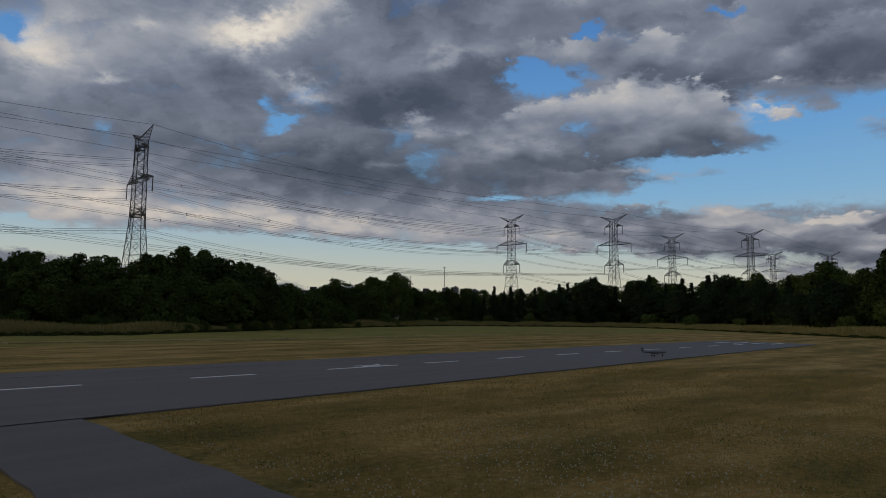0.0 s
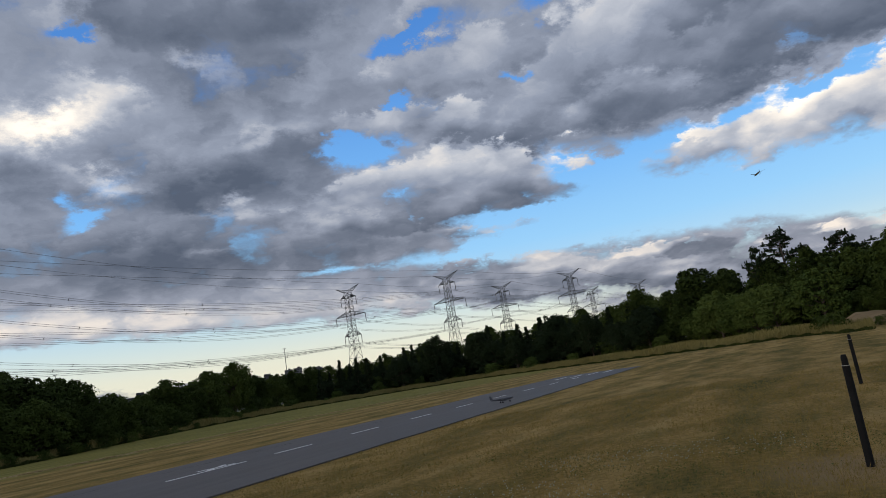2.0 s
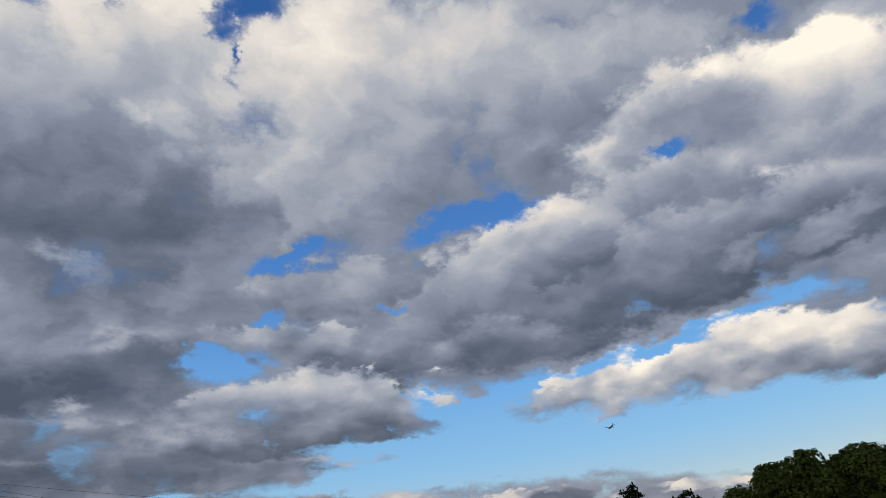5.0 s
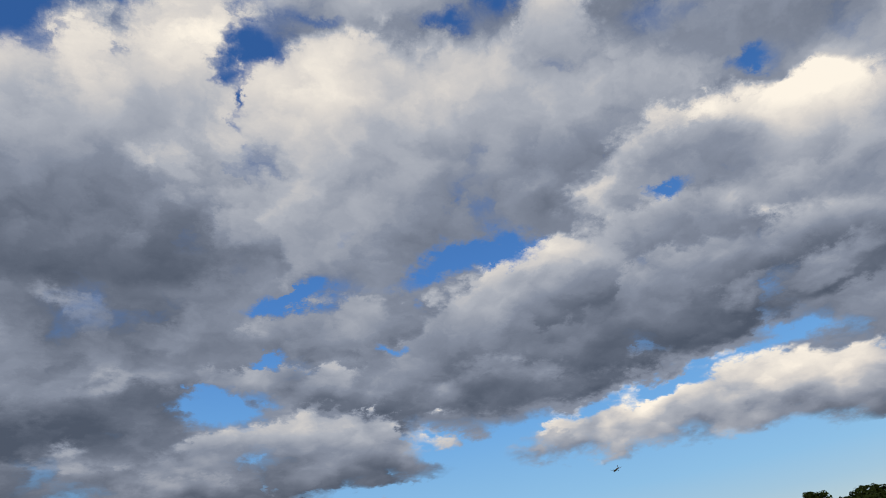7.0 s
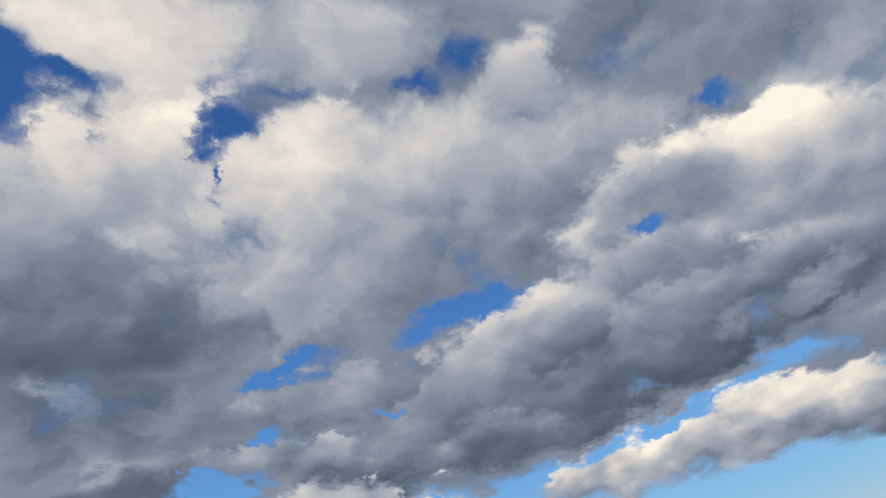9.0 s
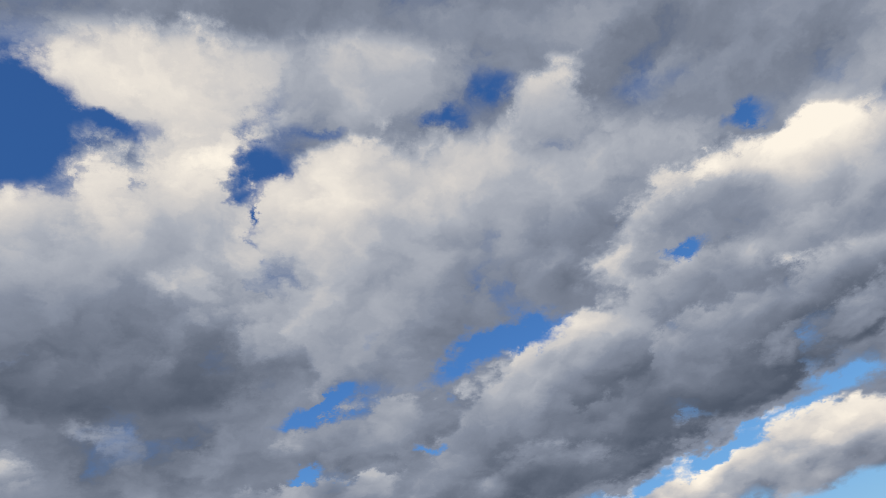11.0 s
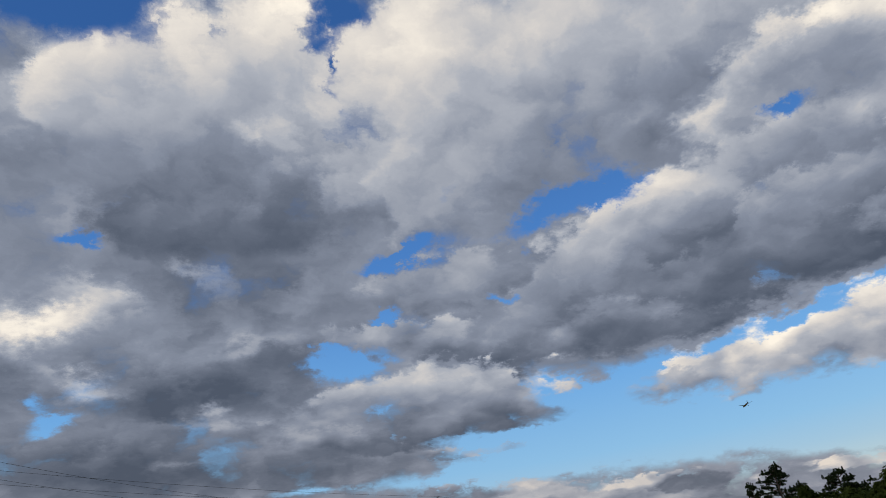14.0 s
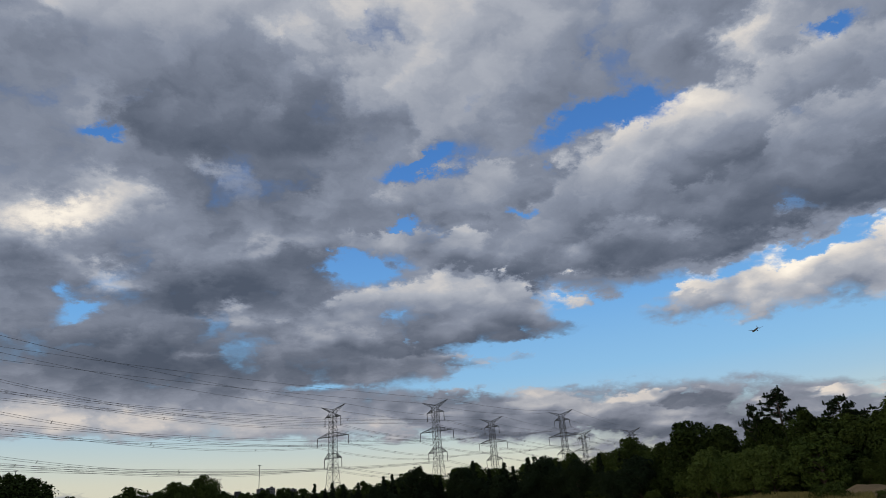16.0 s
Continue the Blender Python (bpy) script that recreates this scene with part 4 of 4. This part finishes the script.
def build_turf():
    rng = np.random.default_rng(6)
    n = 150000
    az = rng.uniform(-42, 52, n)
    d = 4.6 + 20 * rng.uniform(0, 1, n) ** 1.7
    x, y = np.sin(np.radians(az)) * d, np.cos(np.radians(az)) * d
    across = x * ACROSS.x + y * ACROSS.y
    side = (x + 5.3) * 0.714 + (y - 10.45) * 0.70
    keep = (across < NEAR - 0.1 + 0.026 * (x * ALONG.x + y * ALONG.y)) & ~((side < 0.06) & (side > -1.9))
    tuft = np.sin(x * 1.7 + 2 * np.sin(y * 0.9)) * np.cos(y * 1.3 + np.sin(x))
    keep &= rng.uniform(-1.2, 1.0, n) < tuft + 0.35
    x, y, d = x[keep], y[keep], d[keep]
    n = len(x)
    h = rng.uniform(0.015, 0.06, n)
    a = rng.uniform(0, 6.28, n)
    w = 0.0035 * (d / 6)
    lean = rng.normal(size=(n, 2)) * 0.02
    z0 = np.zeros(n) - 0.004
    v = np.stack([np.stack([x - np.cos(a) * w, y - np.sin(a) * w, z0], 1), np.stack([x + np.cos(a) * w, y + np.sin(a) * w, z0], 1), np.stack([x + lean[:, 0], y + lean[:, 1], h], 1)], 1).reshape(-1, 3)
    ob = link_mesh("turf_blades", v.tolist(), np.arange(3 * n).reshape(-1, 3).tolist(), BLADE)
    tagged(ob, "short dry and green grass blades", "grass", kind="stuff")
    n = 60000
    az = rng.uniform(-42, 48, n)
    d = 4.6 + 9.5 * rng.uniform(0, 1, n) ** 1.3
    x, y = np.sin(np.radians(az)) * d, np.cos(np.radians(az)) * d
    across = x * ACROSS.x + y * ACROSS.y
    side = (x + 5.3) * 0.714 + (y - 10.45) * 0.70
    patch = np.sin(x * 2.3 + 1.5 * np.sin(y * 1.9)) * np.cos(y * 2.1 + np.sin(x * 1.3)) + 0.5 * np.sin(x * 0.7 + y * 0.5)
    keep = (across < NEAR - 0.1) & ~((side < 0.06) & (side > -1.9)) & (patch > 0.25 + 0.4 * rng.uniform(0, 1, n))
    x, y = x[keep], y[keep]
    n = len(x)
    c = np.stack([x, y, rng.uniform(0.012, 0.04, n)], 1)
    up = rng.normal(size=(n, 3)) * 0.35 + np.array([0, 0, 1.0])
    up /= np.linalg.norm(up, axis=1)[:, None]
    v, f = leaf_quads(c, up, 0.014, rng)
    tagged(link_mesh("clover_leaves", v, f, CLOVER_LEAF), "low green clover leaves in patches among dry grass", "clover", kind="stuff")
    s = Soup()
    rnd = random.Random(9)
    while len(s.f) < 8 * 1500:
        az, d = rnd.uniform(-30, 40), 4.8 + 6.5 * rnd.random() ** 1.2
        p = polar(az, d, rnd.uniform(0.03, 0.06))
        side = (p.x + 5.3) * 0.714 + (p.y - 10.45) * 0.70
        if p.dot(ACROSS) > NEAR - 0.2 or -1.9 < side < 0.05 or math.sin(p.x * 0.9) * math.cos(p.y * 0.7 + p.x * 0.4) < -0.1 + 0.3 * rnd.random():
            continue
        r, k = rnd.uniform(0.007, 0.013), len(s.v)
        s.v += [p + Vector(o) * r for o in ((1, 0, 0), (0, 1, 0), (-1, 0, 0), (0, -1, 0), (0, 0, 1), (0, 0, -1))]
        s.f += [(k, k + 1, k + 4), (k + 1, k + 2, k + 4), (k + 2, k + 3, k + 4), (k + 3, k, k + 4), (k + 1, k, k + 5), (k + 2, k + 1, k + 5), (k + 3, k + 2, k + 5), (k, k + 3, k + 5)]
    tagged(s.put("clover_heads", CLOVER), "small pale clover heads in the short grass", "flowers", kind="stuff")


def build_bank():
    verts, faces = [], []
    n = 60
    for i in range(n + 1):
        az = 43.5 + 20 * i / n
        top = (1.15 + 0.25 * math.sin(i * 0.3)) * min(1, i / 6 + 0.2)
        for d, z in ((80, -0.1), (86, 0.35 * top), (93, top), (100, top + 0.05), (106, -0.1)):
            verts.append(tuple(polar(az, d, z + 0.05 * math.sin(i * 1.7 + d))))
    for i in range(n):
        for j in range(4):
            faces.append((i * 5 + j, i * 5 + j + 1, i * 5 + j + 6, i * 5 + j + 5))
    tagged(link_mesh("bank", verts, faces, EARTH, smooth=True), "low bare tan bank before the wood", "bank", kind="structure")


build_rough()
build_margins()
build_turf()
build_bank()


# ---- pylons and their lines ----
LEVELS = {"horn": (1.0, 1.06, 0.149), "upper": (0.952, 0.98, 0.095), "middle": (0.772, 0.81, 0.185), "lower": (0.575, 0.62, 0.103)}


def half_width(z):
    return along([(0.0, 0.072), (0.52, 0.034), (0.62, 0.030), (1.0, 0.026)], z)


def pylon(at, high, turn):
    """A four-legged lattice tower; arms along its own x, hanging insulator strings."""
    root = new("pylon")
    tagged(root, "grey galvanised steel lattice transmission tower", "pylon", "pylons of the power line")
    h = high
    r1, r2 = 0.0024 * h, 0.0012 * h
    steps = [0.0, 0.13, 0.25, 0.36, 0.45, 0.52, 0.575, 0.62, 0.67, 0.72, 0.772, 0.81, 0.86, 0.905, 0.952, 1.0]
    legs, web = [Soup() for _ in range(4)], Soup()
    ring = lambda z: [Vector((sx * half_width(z) * h, sy * half_width(z) * h, z * h)) for sx, sy in ((1, 1), (-1, 1), (-1, -1), (1, -1))]
    for lo, hi in zip(steps, steps[1:]):
        a, b = ring(lo), ring(hi)
        for k in range(4):
            k2 = (k + 1) % 4
            legs[k].strut(a[k], b[k], r1)
            web.strut(a[k], b[k2], r2)
            web.strut(a[k2], b[k], r2)
            web.strut(b[k], b[k2], r2)
    for leg in legs:
        leg.put("leg", STEEL, root)
    web.put("lattice_bracing", STEEL, root)
    for key, (z, apex, reach) in LEVELS.items():
        w = half_width(z) * h
        for side in (-1, 1):
            arm = Soup()
            if key == "horn":
                tip = Vector((side * reach * h, 0, apex * h))
                roots = [Vector((side * w, w, z * h)), Vector((side * w, -w, z * h)), Vector((-side * w * 0.6, 0, (z + 0.018) * h))]
            else:
                tip = Vector((side * reach * h, 0, z * h))
                roots = [Vector((side * w, w, z * h)), Vector((side * w, -w, z * h)), Vector((side * w, w, apex * h)), Vector((side * w, -w, apex * h))]
            for q in roots:
                arm.strut(q, tip, r1 * 0.8)
            for f in (0.2, 0.4, 0.6, 0.8):
                ps = [q.lerp(tip, f) for q in roots]
                qs = [q.lerp(tip, f - 0.2) for q in roots]
                for k in range(len(ps)):
                    arm.strut(ps[k], ps[(k + 1) % len(ps)], r2 * 0.8)
                    arm.strut(qs[k], ps[(k + 1) % len(ps)], r2 * 0.8)
            held = arm.put("cross_arm", STEEL, root)
            if key != "horn":
                s = Soup()
                pts, radii = [], []
                for k in range(29):
                    pts.append(tip - Vector((0, 0, 0.083 * h * k / 28)))
                    radii.append(0.0042 * h if k % 2 else 0.0018 * h)
                s.tube(pts, radii, 6)
                s.put("insulator_string", GLASS_DISC, held)
    root.matrix_basis = Matrix.Translation(at) @ Matrix.Rotation(turn, 4, "Z")
    return root


def holds(at, high, turn):
    m = Matrix.Translation(at) @ Matrix.Rotation(turn, 4, "Z")
    out = []
    for key, (z, apex, reach) in LEVELS.items():
        for side in (-1, 1):
            out.append((key, m @ Vector((side * reach * high, 0, (apex if key == "horn" else z - 0.083) * high))))
    return out


def conductor(p, q, sag, gap, radius):
    """A hanging pair of wires with spacers, or one earth wire."""
    s = Soup()
    side = (q - p).cross(Vector((0, 0, 1))).normalized()
    n = 26
    lines = (-gap, gap) if gap else (0,)
    curve = lambda f: p.lerp(q, f) - Vector((0, 0, sag * 4 * f * (1 - f)))
    for o in lines:
        s.tube([curve(k / n) + side * o + Vector((0, 0, o)) for k in range(n + 1)], [radius] * (n + 1), 4)
    if gap:
        for f in (0.22, 0.5, 0.78):
            c = curve(f)
            s.strut(c - side * gap * 1.6 - Vector((0, 0, gap * 1.6)), c + side * gap * 1.6 + Vector((0, 0, gap * 1.6)), radius * 2.2)
    ob = s.put("power_line", CABLE)
    tagged(ob, "dark sagging twin conductor with spacers" if gap else "thin sagging earth wire", "power line", "wires between the pylons")


LINE = radians(-45)
first_line = [(Vector((-190, 66, 0)), 46), (Vector((-75.5, 162, 0)), 45), (Vector((27, 260, 0)), 40), (Vector((123, 354, 0)), 45.5), (Vector((226, 452, 0)), 47)]
second_line = [(Vector((-230, 60, 0)), 46), (Vector((-111, 156, 0)), 46), (Vector((64, 247, 0)), 38.7), (Vector((160, 343, 0)), 46.5), (Vector((258, 440, 0)), 46)]
for line in (first_line, second_line):
    for at, high in line:
        pylon(at, high, LINE)
    for (a, ha), (b, hb) in zip(line, line[1:]):
        for (key, p), (_, q) in zip(holds(a, ha, LINE), holds(b, hb, LINE)):
            far = min(p.length, q.length)
            conductor(p, q, 2.2 if key == "horn" else 4.2, 0.0 if key == "horn" else 0.2, 0.022 + 0.00007 * far)


# ---- far buildings and lamp poles ----
def far_block(az, dist, wide, high, deep, label, floors, bays, mat):
    root = new("apartment_tower" if floors > 4 else "low_building")
    tagged(root, label, "building", "far buildings on the skyline")
    bm = bmesh.new()
    box(bm, 0, 0, high / 2 - 0.5, wide, deep, high + 1, None, 0.2)
    wall = part("wall", bm, mat, root)
    bm = bmesh.new()
    box(bm, 0, 0, high + 0.35, wide * 1.02, deep * 1.02, 0.7, None, 0.1)
    box(bm, wide * 0.1, 0, high + 1.6, wide * 0.3, deep * 0.4, 2.4, None, 0.1)
    part("roof", bm, ROOF, root)
    pane = bpy.data.meshes.new("window")
    bm = bmesh.new()
    box(bm, 0, 0, 0, wide / bays * 0.6, 0.2, high / floors * 0.5, None, 0.02)
    bm.to_mesh(pane)
    bm.free()
    pane.materials.append(DARK_GLASS)
    for i in range(floors):
        for j in range(bays):
            w = new("window", pane)
            w.parent = wall
            w.location = (wide * ((j + 0.5) / bays - 0.5), -deep / 2 - 0.05, high * (i + 0.55) / floors)
    root.matrix_basis = Matrix.Translation(polar(az, dist)) @ Matrix.Rotation(radians(-az), 4, "Z")


for az, wide, high in ((0.3, 13, 61), (1.05, 14, 62), (2.7, 15, 58), (1.9, 11, 55)):
    far_block(az, 1150, wide, high - 7, 12, "hazy grey apartment tower on the skyline", 14, 6, CONCRETE)
far_block(-1.6, 420, 13, 17.6, 12, "dark flat-roofed building behind the trees", 4, 7, CONCRETE)
far_block(-11.2, 360, 12, 14.8, 12, "low dark flat-roofed building behind the trees", 3, 6, CONCRETE)
far_block(-7.4, 360, 14, 16.6, 12, "pale clad low building behind the trees", 3, 6, WALL_PALE)


def lamp_pole(az, dist, high):
    root = new("street_lamp")
    tagged(root, "tall thin grey steel lamp pole above the trees", "street lamp")
    s = Soup()
    s.tube([Vector((0, 0, -0.2)), Vector((0, 0, high * 0.5)), Vector((0, 0, high))], [0.24, 0.19, 0.13], 8)
    pole = s.put("pole", STEEL, root, smooth=True)
    bm = bmesh.new()
    box(bm, 0, 0, high + 0.1, 1.5, 0.5, 0.24, None, 0.06)
    part("lamp_head", bm, STEEL, pole)
    root.matrix_basis = Matrix.Translation(polar(az, dist))


lamp_pole(-2.8, 330, 22.0)
lamp_pole(0.15, 330, 27.0)
lamp_pole(-16.6, 300, 26.0)


# ---- marker posts in the grass ----
def post(x, y, high, lean_x, lean_y):
    root = new("marker_post")
    tagged(root, "slim black post with pale cord in mown grass", "post", "marker posts")
    s = Soup()
    r = 0.039
    zs = [-0.15, 0.0, high * 0.4, high * 0.86, high * 0.90, high * 0.905, high * 0.97, high]
    rs = [r, r * 1.04, r, r * 0.98, r * 0.97, r * 0.84, r * 0.84, r * 0.6]
    s.tube([Vector((0, 0, z)) for z in zs], rs, 14)
    shaft = s.put("shaft", POST, root)
    s = Soup()
    ring = [Vector((math.cos(a) * r * 1.02, math.sin(a) * r * 1.02, high * 0.9)) for a in np.linspace(0, 2 * math.pi, 17)]
    s.tube(ring, [0.004] * 17, 5)
    s.put("cord", STRING, shaft, "thin pale cord tied round the top")
    root.matrix_basis = Matrix.Translation((x, y, 0)) @ Matrix.Rotation(lean_x, 4, "X") @ Matrix.Rotation(lean_y, 4, "Y")


post(5.8, 6.1, 1.17, 0.0, 0.02)
post(12.4, 12.7, 1.12, 0.0, 0.01)


# ---- aircraft ----
def wing_shape(bm, root_x, tip_x, y, tip_y, chord, tip_chord, thick, z=0.0, dihedral=0.0):
    """A tapered wing from root to tip with a rounded section."""
    rings = []
    for f in (0.0, 0.5, 1.0):
        c, t = chord + (tip_chord - chord) * f, thick * (1 - 0.5 * f)
        x0, y0, zz = root_x + (tip_x - root_x) * f, y + (tip_y - y) * f, z + dihedral * f
        sec = [(0.5, 0), (0.25, 0.8), (-0.1, 1.0), (-0.5, 0.05), (-0.1, -0.5), (0.25, -0.5)]
        rings.append([bm.verts.new((x0 + px * c, y0, zz + pz * t / 2)) for px, pz in sec])
    for a, b in zip(rings, rings[1:]):
        for k in range(6):
            bm.faces.new((a[k], a[(k + 1) % 6], b[(k + 1) % 6], b[k]))
    bm.faces.new(rings[0]), bm.faces.new(rings[-1])
    bmesh.ops.recalc_face_normals(bm, faces=bm.faces)


def aircraft(name, label, length, span, mat, swept, gear, m):
    root = new(name)
    tagged(root, label, "aircraft")
    s = Soup()
    r = length * 0.055
    xs = [0.5, 0.48, 0.42, 0.3, 0.0, -0.25, -0.42, -0.5]
    rs = [0.1, 0.45, 0.8, 1.0, 1.0, 0.8, 0.45, 0.2]
    s.tube([Vector((length * x, 0, r * (1 - k) * 0.3)) for x, k in zip(xs, rs)], [r * k for k in rs], 12)
    s.put("fuselage", mat, root, smooth=True)
    for side in (-1, 1):
        bm = bmesh.new()
        wing_shape(bm, length * 0.06, length * (0.06 - swept), 0.0, side * span / 2, length * 0.2, length * 0.08, length * 0.022, -r * 0.3, span * (0.09 if swept > 0.15 else 0.03))
        part("wing", bm, mat, root)
        bm = bmesh.new()
        wing_shape(bm, -length * 0.42, -length * (0.42 + swept * 0.4), 0.0, side * span * 0.17, length * 0.11, length * 0.06, length * 0.012, r * 0.3)
        part("tailplane", bm, mat, root)
        if swept:
            s = Soup()
            e = Vector((length * 0.07, side * span * 0.17, -r * 1.1))
            s.tube([e + Vector((length * 0.06, 0, 0)), e + Vector((length * 0.04, 0, 0)), e - Vector((length * 0.05, 0, 0))], [r * 0.42, r * 0.5, r * 0.3], 10)
            s.put("engine", mat, root)
    bm = bmesh.new()
    wing_shape(bm, -length * 0.41, -length * 0.47, 0.0, length * 0.17, length * 0.14, length * 0.07, length * 0.014)
    bm.transform(Matrix.Rotation(radians(90), 4, "X"))
    part("fin", bm, mat, root)
    if gear:
        for x, y in ((0.34, 0.0), (-0.02, -0.12), (-0.02, 0.12)):
            s = Soup()
            wheel = r * 0.55
            s.strut((length * x, length * y * 0.5, -r * 0.5), (length * x, length * y, -r * 2.2), length * 0.006)
            s.tube([Vector((length * x, length * y - wheel * 0.3, -r * 2.2)), Vector((length * x, length * y + wheel * 0.3, -r * 2.2))], [wheel, wheel], 12)
            s.put("wheel", BLACK_PLASTIC, root, "black plastic wheel on a wire leg")
    root.matrix_basis = m
    return root


aircraft("model_jet", "small dark grey model jet on the runway", 1.2, 1.0, AIRFRAME, 0.12, True, Matrix.Translation(on_runway(29.0, 13.0, 0.035 + 0.18)) @ Matrix.Rotation(0.1, 4, "Z"))
aircraft("airliner", "dark distant airliner against the evening clouds", 36.0, 35.0, AIRFRAME, 0.2, False, Matrix.Translation(polar(41.2, 1700, 1700 * math.tan(radians(11.7)))) @ Matrix.Rotation(radians(70), 4, "Z") @ Matrix.Rotation(radians(-10), 4, "X"))
